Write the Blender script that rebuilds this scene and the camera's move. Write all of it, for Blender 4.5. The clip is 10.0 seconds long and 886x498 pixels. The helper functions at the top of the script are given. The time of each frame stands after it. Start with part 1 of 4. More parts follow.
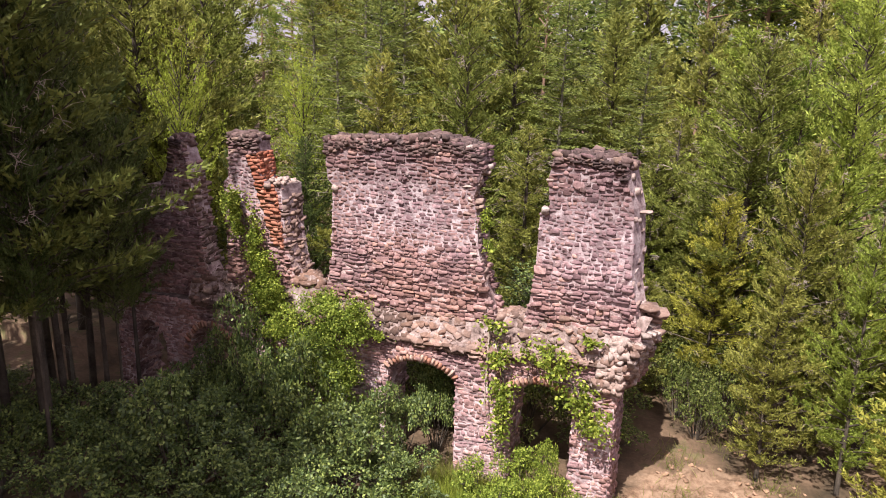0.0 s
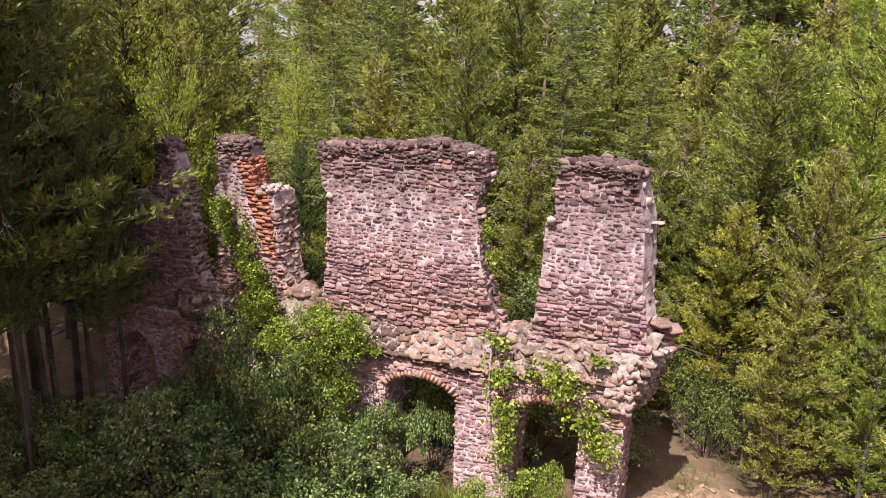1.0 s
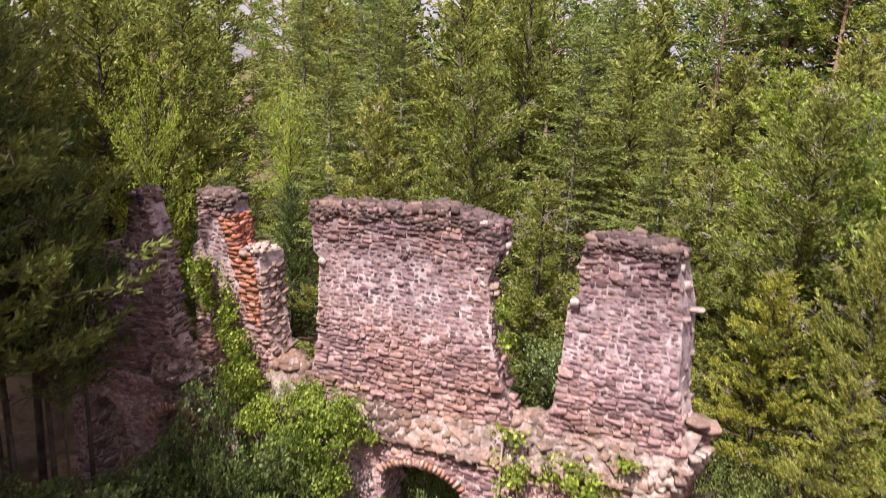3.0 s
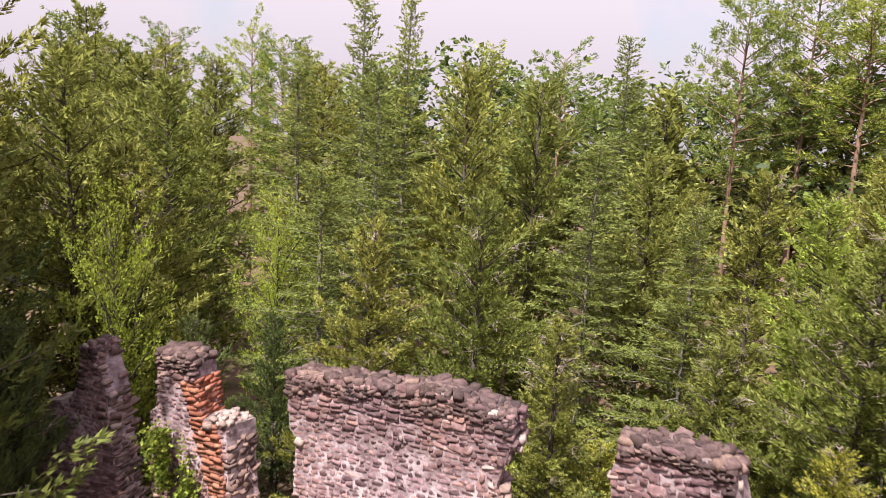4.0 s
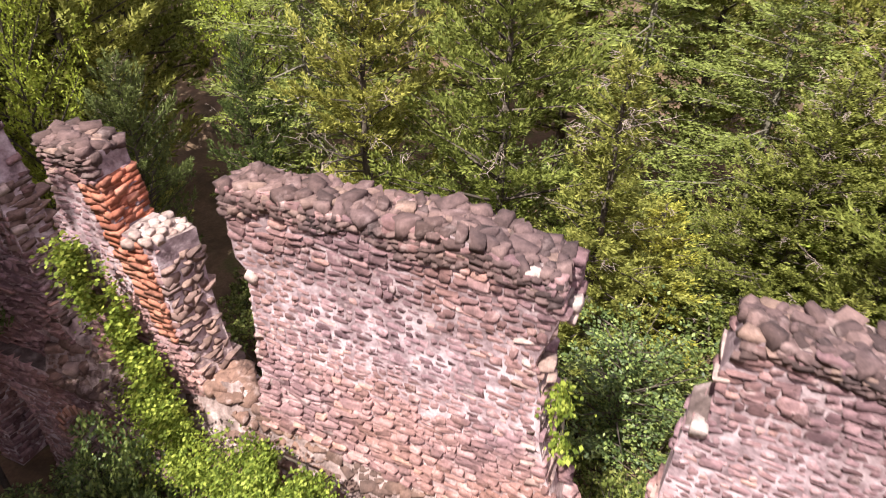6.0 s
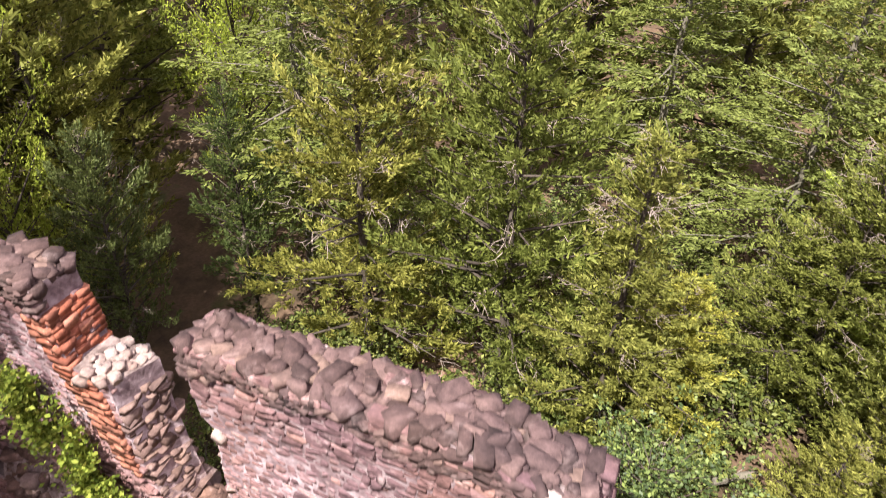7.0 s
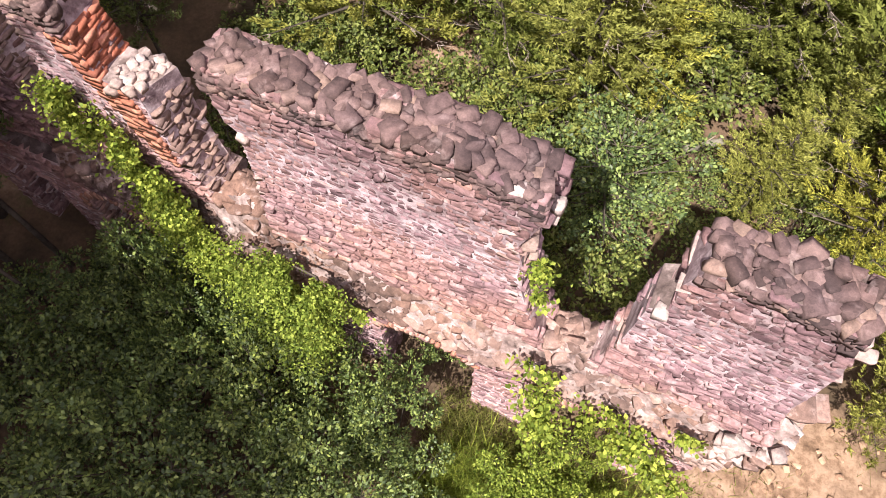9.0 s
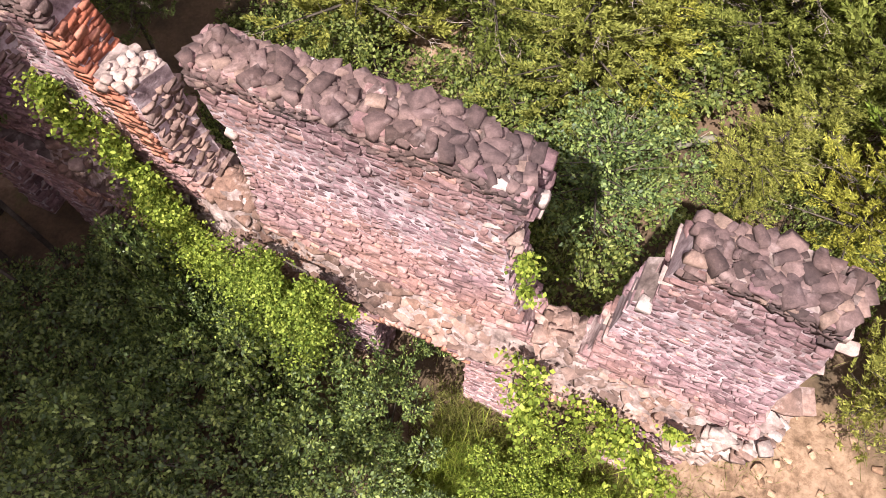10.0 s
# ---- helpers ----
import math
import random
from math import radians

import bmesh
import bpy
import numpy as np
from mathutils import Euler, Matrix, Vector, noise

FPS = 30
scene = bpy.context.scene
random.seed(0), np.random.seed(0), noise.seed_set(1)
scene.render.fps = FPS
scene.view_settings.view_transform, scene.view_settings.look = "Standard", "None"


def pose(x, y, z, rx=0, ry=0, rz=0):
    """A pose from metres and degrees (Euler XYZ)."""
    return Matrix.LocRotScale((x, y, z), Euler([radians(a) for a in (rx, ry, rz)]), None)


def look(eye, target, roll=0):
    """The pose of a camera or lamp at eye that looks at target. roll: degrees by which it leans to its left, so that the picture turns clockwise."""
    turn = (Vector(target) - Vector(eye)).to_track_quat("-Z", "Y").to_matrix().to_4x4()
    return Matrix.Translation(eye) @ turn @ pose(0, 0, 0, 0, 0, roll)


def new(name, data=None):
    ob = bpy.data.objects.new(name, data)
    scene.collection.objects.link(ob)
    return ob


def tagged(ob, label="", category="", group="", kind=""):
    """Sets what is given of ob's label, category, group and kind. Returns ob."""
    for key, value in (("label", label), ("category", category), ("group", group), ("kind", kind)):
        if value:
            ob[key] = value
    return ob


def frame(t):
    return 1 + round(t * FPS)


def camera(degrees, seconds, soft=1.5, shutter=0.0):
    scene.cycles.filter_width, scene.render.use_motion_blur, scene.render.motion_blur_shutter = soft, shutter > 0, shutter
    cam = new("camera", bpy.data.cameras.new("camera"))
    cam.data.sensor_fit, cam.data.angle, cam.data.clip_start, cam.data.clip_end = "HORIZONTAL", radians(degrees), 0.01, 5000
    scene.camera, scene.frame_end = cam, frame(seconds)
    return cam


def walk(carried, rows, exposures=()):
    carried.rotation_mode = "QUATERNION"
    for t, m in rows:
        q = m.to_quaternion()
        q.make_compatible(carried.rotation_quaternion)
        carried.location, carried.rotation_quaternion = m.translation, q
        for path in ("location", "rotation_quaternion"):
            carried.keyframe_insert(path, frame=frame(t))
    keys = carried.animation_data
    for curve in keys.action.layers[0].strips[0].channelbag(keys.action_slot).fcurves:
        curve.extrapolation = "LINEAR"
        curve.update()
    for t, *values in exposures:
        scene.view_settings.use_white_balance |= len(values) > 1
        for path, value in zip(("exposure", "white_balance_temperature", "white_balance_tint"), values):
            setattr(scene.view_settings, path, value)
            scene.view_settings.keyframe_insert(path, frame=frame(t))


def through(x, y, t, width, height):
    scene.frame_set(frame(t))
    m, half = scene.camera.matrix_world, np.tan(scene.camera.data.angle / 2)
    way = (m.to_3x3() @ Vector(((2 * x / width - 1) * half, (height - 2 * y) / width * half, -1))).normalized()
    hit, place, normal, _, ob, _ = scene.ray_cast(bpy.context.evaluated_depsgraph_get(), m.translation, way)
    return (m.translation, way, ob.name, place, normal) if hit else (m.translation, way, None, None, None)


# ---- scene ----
cam = camera(63.1, 10.0, soft=0.42, shutter=0.5)
PATH = [
    (0, (1.218, 0.865, 8.317), (0.469, 2.645, 7.799), 1.5),
    (0.5, (1.081, 1.175, 8.33), (0.333, 2.956, 7.812), 1.5),
    (1, (0.936, 1.462, 8.345), (0.19, 3.244, 7.827), 1.6),
    (1.5, (0.858, 1.604, 8.336), (0.112, 3.386, 7.817), 1.6),
    (2, (0.742, 1.829, 8.358), (-0.003, 3.611, 7.838), 1.6),
    (2.2, (0.695, 1.974, 8.422), (-0.052, 3.754, 7.895), 1.6),
    (3.3, (-0.202, 3.407, 9.388), (-0.93, 5.209, 8.918), 3.0),
    (3.5, (-0.337, 3.781, 9.624), (-1.075, 5.59, 9.197), 3.1),
    (4, (-0.77, 4.715, 10.072), (-1.525, 6.539, 9.754), 3.2),
    (4.5, (-1.16, 5.643, 10.09), (-1.916, 7.461, 9.737), 3.2),
    (5, (-1.567, 6.546, 10.061), (-2.256, 8.258, 9.29), 3.0),
    (5.2, (-1.722, 6.806, 10.028), (-2.376, 8.467, 9.127), 3.1),
    (6.3, (-2.327, 8.971, 10.11), (-2.997, 10.422, 8.907), 1.3),
    (6.5, (-2.51, 9.285, 10.268), (-3.171, 10.73, 9.053), 1.6),
    (7, (-2.85, 9.965, 10.673), (-3.503, 11.399, 9.442), 1.9),
    (7.5, (-2.943, 10.135, 10.893), (-3.584, 11.556, 9.64), 1.9),
    (8, (-2.783, 10.08, 11.15), (-3.314, 11.23, 9.602), 1.2),
    (8.5, (-2.684, 9.944, 11.393), (-3.056, 10.741, 9.596), 0.1),
    (9, (-2.622, 9.854, 11.591), (-2.976, 10.623, 9.779), 0.3),
    (9.5, (-2.549, 9.833, 11.622), (-2.903, 10.6, 9.81), 0.2),
    (10, (-2.474, 9.844, 11.619), (-2.83, 10.611, 9.807), 0.1),
]
walk(cam, [(t, look(eye, target, roll)) for t, eye, target, roll in PATH], [(0.0, 1.0), (2.0, 1.0), (3.5, 1.09), (4.5, 1.12), (6.5, 1.35), (8.0, 1.32), (9.0, 1.29), (10.0, 1.29)])
from mathutils.geometry import tessellate_polygon

# ---- world and sun ----
SUN_FROM = Vector((-0.07, -0.55, 0.83)).normalized()
world = bpy.data.worlds.new("sky")
scene.world = world
world.use_nodes = True
wn = world.node_tree
wn.nodes.clear()
sky = wn.nodes.new("ShaderNodeTexSky")
sky.sky_type = "NISHITA"
sky.sun_disc = False
sky.sun_elevation = math.asin(SUN_FROM.z)
sky.sun_rotation = math.atan2(SUN_FROM.x, SUN_FROM.y)
sky.dust_density = 3.0
coord = wn.nodes.new("ShaderNodeTexCoord")
cloud = wn.nodes.new("ShaderNodeTexNoise")
cloud.inputs["Scale"].default_value = 3.0
cloud.inputs["Detail"].default_value = 6.0
ramp = wn.nodes.new("ShaderNodeValToRGB")
ramp.color_ramp.elements[0].position, ramp.color_ramp.elements[1].position = 0.22, 0.46
mixc = wn.nodes.new("ShaderNodeMix")
mixc.data_type = "RGBA"
up = wn.nodes.new("ShaderNodeSeparateXYZ")
bright = wn.nodes.new("ShaderNodeMapRange")  # a clouded sky is some times as bright overhead as at the horizon
bright.inputs["From Min"].default_value, bright.inputs["From Max"].default_value = 0.0, 1.0
bright.inputs["To Min"].default_value, bright.inputs["To Max"].default_value = 0.8, 2.1
cloudc = wn.nodes.new("ShaderNodeVectorMath")
cloudc.operation = "SCALE"
cloudc.inputs[0].default_value = (4.25, 3.75, 4.25)
bg = wn.nodes.new("ShaderNodeBackground")
bg.inputs["Strength"].default_value = 0.1
wout = wn.nodes.new("ShaderNodeOutputWorld")
wn.links.new(coord.outputs["Generated"], cloud.inputs["Vector"])
wn.links.new(cloud.outputs["Fac"], ramp.inputs["Fac"])
wn.links.new(ramp.outputs["Color"], mixc.inputs[0])
wn.links.new(coord.outputs["Generated"], up.inputs["Vector"])
wn.links.new(up.outputs["Z"], bright.inputs["Value"])
wn.links.new(bright.outputs["Result"], cloudc.inputs["Scale"])
wn.links.new(cloudc.outputs["Vector"], mixc.inputs[7])
wn.links.new(sky.outputs["Color"], mixc.inputs[6])
wn.links.new(mixc.outputs[2], bg.inputs["Color"])
wn.links.new(bg.outputs["Background"], wout.inputs["Surface"])
sun = new("sun", bpy.data.lights.new("sun", "SUN"))
sun.data.energy, sun.data.angle, sun.data.color = 5.8, radians(0.6), (1.0, 0.95, 0.88)
sun.matrix_world = look(SUN_FROM * 60, (0, 0, 0))

# ---- materials ----
def nodes_of(name):
    m = bpy.data.materials.new(name)
    m.use_nodes = True
    return m, m.node_tree.nodes, m.node_tree.links, m.node_tree.nodes["Principled BSDF"]


def ramp_node(n, stops):
    r = n.new("ShaderNodeValToRGB")
    els = r.color_ramp.elements
    while len(els) < len(stops):
        els.new(0.5)
    for e, (p, c) in zip(els, stops):
        e.position, e.color = p, (*c, 1)
    return r


def noise_node(n, l, scale, detail=5.0, space="Object", rough=0.6):
    t = n.new("ShaderNodeTexCoord")
    k = n.new("ShaderNodeTexNoise")
    k.inputs["Scale"].default_value, k.inputs["Detail"].default_value = scale, detail
    k.inputs["Roughness"].default_value = rough
    if space == "World":
        g = n.new("ShaderNodeNewGeometry")
        l.new(g.outputs["Position"], k.inputs["Vector"])
    else:
        l.new(t.outputs[space], k.inputs["Vector"])
    return k


def mix_node(n, l, fac, a, b, mode="MIX"):
    m = n.new("ShaderNodeMix")
    m.data_type, m.blend_type = "RGBA", mode
    for sock, v in ((m.inputs[0], fac), (m.inputs[6], a), (m.inputs[7], b)):
        if isinstance(v, bpy.types.NodeSocket):
            l.new(v, sock)
        elif isinstance(v, (int, float)):
            sock.default_value = v
        else:
            sock.default_value = (*v, 1)
    return m.outputs[2]


def bump_node(n, l, height, strength, distance, bsdf):
    b = n.new("ShaderNodeBump")
    b.inputs["Strength"].default_value, b.inputs["Distance"].default_value = strength, distance
    l.new(height, b.inputs["Height"])
    l.new(b.outputs["Normal"], bsdf.inputs["Normal"])


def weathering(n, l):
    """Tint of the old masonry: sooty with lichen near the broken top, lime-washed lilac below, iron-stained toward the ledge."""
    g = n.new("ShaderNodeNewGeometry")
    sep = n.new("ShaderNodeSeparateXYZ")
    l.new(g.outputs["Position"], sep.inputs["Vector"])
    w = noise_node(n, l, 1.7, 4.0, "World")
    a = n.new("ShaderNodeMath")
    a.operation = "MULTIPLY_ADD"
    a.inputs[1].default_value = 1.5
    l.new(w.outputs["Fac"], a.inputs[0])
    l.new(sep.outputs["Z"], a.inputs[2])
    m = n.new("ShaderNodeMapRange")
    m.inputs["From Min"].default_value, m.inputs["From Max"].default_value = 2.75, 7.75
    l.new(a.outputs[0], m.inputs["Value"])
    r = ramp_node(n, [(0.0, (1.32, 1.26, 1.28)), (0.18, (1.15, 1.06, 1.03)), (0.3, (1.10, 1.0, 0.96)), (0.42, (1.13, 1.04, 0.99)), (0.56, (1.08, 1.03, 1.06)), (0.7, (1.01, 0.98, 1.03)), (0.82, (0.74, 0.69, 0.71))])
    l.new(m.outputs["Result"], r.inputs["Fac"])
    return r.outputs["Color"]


def stone_material(name, stops, mortar_wash=0.35, island=False, rust=0.3, zones=False):
    """Sandstone: tone by piece, mottled, with lime wash smeared from the joints."""
    m, n, l, bsdf = nodes_of(name)
    if island:
        g = n.new("ShaderNodeNewGeometry")
        rnd = g.outputs["Random Per Island"]
    else:
        rnd = n.new("ShaderNodeObjectInfo").outputs["Random"]
    tone = ramp_node(n, stops)
    l.new(rnd, tone.inputs["Fac"])
    big = noise_node(n, l, 0.9, 4.0, "World")
    warm = ramp_node(n, [(0.42, (0, 0, 0)), (0.6, (1, 1, 1))])
    l.new(big.outputs["Fac"], warm.inputs["Fac"])
    c = mix_node(n, l, warm.outputs["Color"], tone.outputs["Color"], mix_node(n, l, rust, tone.outputs["Color"], (0.30, 0.17, 0.125)))
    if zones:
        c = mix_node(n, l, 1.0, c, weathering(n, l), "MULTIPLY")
    fine = noise_node(n, l, 14.0, 6.0, "World")
    spot = ramp_node(n, [(0.35, (0.62, 0.6, 0.6)), (0.65, (1.25, 1.22, 1.2))])
    l.new(fine.outputs["Fac"], spot.inputs["Fac"])
    c = mix_node(n, l, 0.8, c, spot.outputs["Color"], "MULTIPLY")
    grit = noise_node(n, l, 70.0, 3.0, "World", 0.75)
    gr = ramp_node(n, [(0.36, (0.55, 0.54, 0.54)), (0.64, (1.4, 1.38, 1.36))])
    l.new(grit.outputs["Fac"], gr.inputs["Fac"])
    c = mix_node(n, l, 0.3, c, gr.outputs["Color"], "MULTIPLY")
    wash = noise_node(n, l, 7.0, 5.0, "World")
    wr = ramp_node(n, [(0.56, (0, 0, 0)), (0.72, (1, 1, 1))])
    l.new(wash.outputs["Fac"], wr.inputs["Fac"])
    k = n.new("ShaderNodeMath")
    k.operation = "MULTIPLY"
    k.inputs[1].default_value = mortar_wash
    l.new(wr.outputs["Color"], k.inputs[0])
    c = mix_node(n, l, k.outputs[0], c, (0.42, 0.335, 0.33))
    l.new(c, bsdf.inputs["Base Color"])
    bsdf.inputs["Roughness"].default_value = 0.92
    bsdf.inputs["Specular IOR Level"].default_value = 0.25
    bump_node(n, l, noise_node(n, l, 22.0, 6.0, "World", 0.62).outputs["Fac"], 0.6, 0.02, bsdf)
    return m


PURPLE = [(0.0, (0.08, 0.049, 0.055)), (0.2, (0.14, 0.089, 0.098)), (0.75, (0.206, 0.135, 0.147)), (0.92, (0.268, 0.18, 0.189)), (1.0, (0.335, 0.215, 0.19))]
CAPS = [(0.0, (0.034, 0.023, 0.024)), (0.3, (0.062, 0.041, 0.042)), (0.6, (0.093, 0.061, 0.062)), (0.9, (0.125, 0.083, 0.08)), (1.0, (0.165, 0.112, 0.094))]
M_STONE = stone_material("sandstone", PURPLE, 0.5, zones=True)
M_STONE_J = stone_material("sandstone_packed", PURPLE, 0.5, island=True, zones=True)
M_CAP = stone_material("capstone", CAPS, 0.16, rust=0.08)
M_CAP_J = stone_material("capstone_packed", CAPS, 0.16, island=True, rust=0.08)
# broken ends: brown stone, darkened further in colour to look turned from sun
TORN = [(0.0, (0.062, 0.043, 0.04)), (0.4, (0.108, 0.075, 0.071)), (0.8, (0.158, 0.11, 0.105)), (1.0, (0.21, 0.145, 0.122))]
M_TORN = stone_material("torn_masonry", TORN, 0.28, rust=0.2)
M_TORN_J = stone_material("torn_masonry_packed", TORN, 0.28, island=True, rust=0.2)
CRUST = [(0.0, (0.15, 0.105, 0.102)), (0.5, (0.23, 0.17, 0.166)), (1.0, (0.34, 0.272, 0.265))]
M_CRUST = stone_material("lime_crusted_stone", CRUST, 0.6)
M_CRUST_J = stone_material("lime_crusted_packed", CRUST, 0.6, island=True)
BRICKS = [(0.0, (0.16, 0.054, 0.036)), (0.5, (0.275, 0.088, 0.052)), (1.0, (0.33, 0.14, 0.095))]
M_BRICK = stone_material("brick", BRICKS, 0.15)
WHITE = [(0.0, (0.202, 0.155, 0.145)), (1.0, (0.35, 0.293, 0.282))]
M_ARCH = stone_material("faded_brick", [(0.0, (0.26, 0.11, 0.075)), (0.5, (0.34, 0.19, 0.145)), (1.0, (0.42, 0.31, 0.27))], 0.5)
M_WHITE = stone_material("limed_stone", WHITE, 0.3)


def mottled(name, stops, scale, rough=0.95, bump=0.5, dist=0.03, fine=25.0):
    m, n, l, bsdf = nodes_of(name)
    k = noise_node(n, l, scale, 8.0, "World")
    r = ramp_node(n, stops)
    l.new(k.outputs["Fac"], r.inputs["Fac"])
    f = noise_node(n, l, fine, 5.0, "World")
    s = ramp_node(n, [(0.3, (0.7, 0.7, 0.7)), (0.7, (1.2, 1.2, 1.2))])
    l.new(f.outputs["Fac"], s.inputs["Fac"])
    l.new(mix_node(n, l, 0.8, r.outputs["Color"], s.outputs["Color"], "MULTIPLY"), bsdf.inputs["Base Color"])
    bsdf.inputs["Roughness"].default_value = rough
    bsdf.inputs["Specular IOR Level"].default_value = 0.2
    bump_node(n, l, f.outputs["Fac"], bump, dist, bsdf)
    return m


M_MORTAR = mottled("lime_mortar", [(0.36, (0.15, 0.108, 0.113)), (0.47, (0.262, 0.196, 0.204)), (0.62, (0.43, 0.36, 0.37))], 5.0)
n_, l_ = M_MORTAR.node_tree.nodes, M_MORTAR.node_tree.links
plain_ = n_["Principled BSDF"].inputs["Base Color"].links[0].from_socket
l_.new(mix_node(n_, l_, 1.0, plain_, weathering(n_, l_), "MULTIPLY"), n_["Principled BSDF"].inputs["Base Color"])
M_LEDGE = mottled("crumbled_mortar", [(0.34, (0.10, 0.07, 0.065)), (0.45, (0.19, 0.136, 0.127)), (0.56, (0.27, 0.2, 0.19)), (0.68, (0.40, 0.32, 0.31))], 5.5, dist=0.06)
M_BED = mottled("weathered_bedding", [(0.34, (0.06, 0.042, 0.039)), (0.5, (0.12, 0.087, 0.081)), (0.68, (0.3, 0.235, 0.225))], 4.0)
M_GROUND = mottled("forest_soil", [(0.3, (0.042, 0.031, 0.02)), (0.45, (0.085, 0.056, 0.036)), (0.58, (0.13, 0.083, 0.055)), (0.72, (0.08, 0.085, 0.032))], 1.1, fine=14.0)
SAND = [(0.3, (0.062, 0.037, 0.023)), (0.43, (0.135, 0.082, 0.053)), (0.54, (0.21, 0.136, 0.093)), (0.72, (0.28, 0.19, 0.137))]


def sandy_patches(m, spots):
    """Bare sandy soil over the litter, within ragged rings round the given spots (x, y, reach)."""
    n, l = m.node_tree.nodes, m.node_tree.links
    bsdf = n["Principled BSDF"]
    before = bsdf.inputs["Base Color"].links[0].from_socket
    geo = n.new("ShaderNodeNewGeometry")
    rag = noise_node(n, l, 0.9, 6.0, "World")
    mask = None
    for x, y, reach in spots:
        d = n.new("ShaderNodeVectorMath")
        d.operation = "DISTANCE"
        d.inputs[1].default_value = (x, y, 0.6)
        l.new(geo.outputs["Position"], d.inputs[0])
        k = n.new("ShaderNodeMath")
        k.operation = "MULTIPLY_ADD"
        k.inputs[1].default_value, k.inputs[2].default_value = -1 / reach, 0.75
        l.new(d.outputs["Value"], k.inputs[0])
        a = n.new("ShaderNodeMath")
        a.operation = "ADD"
        l.new(k.outputs[0], a.inputs[0])
        l.new(rag.outputs["Fac"], a.inputs[1])
        if mask is None:
            mask = a.outputs[0]
        else:
            b = n.new("ShaderNodeMath")
            b.operation = "MAXIMUM"
            l.new(mask, b.inputs[0])
            l.new(a.outputs[0], b.inputs[1])
            mask = b.outputs[0]
    edge = ramp_node(n, [(0.44, (0, 0, 0)), (0.62, (1, 1, 1))])
    l.new(mask, edge.inputs["Fac"])
    tone = ramp_node(n, SAND)
    l.new(noise_node(n, l, 4.5, 9.0, "World", 0.72).outputs["Fac"], tone.inputs["Fac"])
    l.new(mix_node(n, l, edge.outputs["Color"], before, tone.outputs["Color"]), bsdf.inputs["Base Color"])


# the last spot is bare soil paled to stand in for sunlight there
sandy_patches(M_GROUND, [(1.4, 13.2, 1.9), (0.3, 12.0, 1.4), (-6.4, 18.6, 0.9), (-0.6, 17.5, 0.4), (-12.6, 12.7, 0.9)])
M_BARK = mottled("bark", [(0.3, (0.032, 0.025, 0.02)), (0.6, (0.09, 0.072, 0.058))], 3.0, fine=30.0)
M_BARK_RED = mottled("pine_bark", [(0.3, (0.12, 0.075, 0.055)), (0.6, (0.24, 0.15, 0.11))], 3.0, fine=30.0)
M_BARK_GREY = mottled("hemlock_bark", [(0.3, (0.085, 0.078, 0.06)), (0.6, (0.17, 0.15, 0.12))], 3.0, fine=30.0)
M_TWIG = mottled("bare_twig", [(0.3, (0.16, 0.125, 0.105)), (0.6, (0.36, 0.29, 0.25))], 4.0, fine=30.0)


def leaf_material(name, dark, mid, light, through=0.45, gloss=0.12, even=False):
    """Leaves: tone by leaf and by tree, part of the light passing through."""
    m, n, l, bsdf = nodes_of(name)
    g = n.new("ShaderNodeNewGeometry")
    r = ramp_node(n, [(0.0, dark), (0.55, mid), (1.0, light)])
    l.new(g.outputs["Random Per Island"], r.inputs["Fac"])
    o = n.new("ShaderNodeObjectInfo")
    tree = ramp_node(n, [(0.0, (0.94, 0.97, 0.95)), (1.0, (1.12, 1.08, 0.96))] if even else [(0.0, (0.66, 0.76, 0.66)), (0.4, (0.92, 0.95, 0.9)), (0.75, (1.08, 1.06, 0.96)), (1.0, (1.36, 1.3, 0.9))])
    l.new(o.outputs["Random"], tree.inputs["Fac"])
    c = mix_node(n, l, 1.0, r.outputs["Color"], tree.outputs["Color"], "MULTIPLY")
    l.new(c, bsdf.inputs["Base Color"])
    bsdf.inputs["Roughness"].default_value = 0.55
    bsdf.inputs["Specular IOR Level"].default_value = gloss
    t = n.new("ShaderNodeBsdfTranslucent")
    l.new(c, t.inputs["Color"])
    mx = n.new("ShaderNodeMixShader")
    mx.inputs[0].default_value = through
    l.new(bsdf.outputs[0], mx.inputs[1])
    l.new(t.outputs[0], mx.inputs[2])
    l.new(mx.outputs[0], n["Material Output"].inputs["Surface"])
    return m


L_CEDAR = leaf_material("cedar_foliage", (0.111, 0.118, 0.0288), (0.23, 0.233, 0.0596), (0.392, 0.381, 0.11))
L_HEMLOCK = leaf_material("hemlock_foliage", (0.102, 0.117, 0.0336), (0.192, 0.217, 0.0615), (0.302, 0.333, 0.0992))
L_FRESH = leaf_material("fresh_cedar_foliage", (0.137, 0.168, 0.0322), (0.274, 0.321, 0.0638), (0.474, 0.522, 0.118))
L_PINE = leaf_material("pine_needles", (0.0932, 0.116, 0.0269), (0.202, 0.239, 0.0556), (0.366, 0.413, 0.101))
L_BROAD = leaf_material("broad_leaves", (0.034, 0.056, 0.019), (0.104, 0.146, 0.042), (0.265, 0.315, 0.09), 0.35, 0.5, even=True)
L_UNDER = leaf_material("undergrowth_leaves", (0.0476, 0.066, 0.0177), (0.122, 0.15, 0.0392), (0.269, 0.288, 0.0922), 0.4, 0.25, even=True)
L_BRIGHT = leaf_material("bright_leaves", (0.19, 0.24, 0.035), (0.27, 0.325, 0.05), (0.36, 0.40, 0.07), even=True)
L_VINE = leaf_material("vine_leaves", (0.0762, 0.11, 0.0198), (0.198, 0.253, 0.0439), (0.43, 0.474, 0.1), even=True)
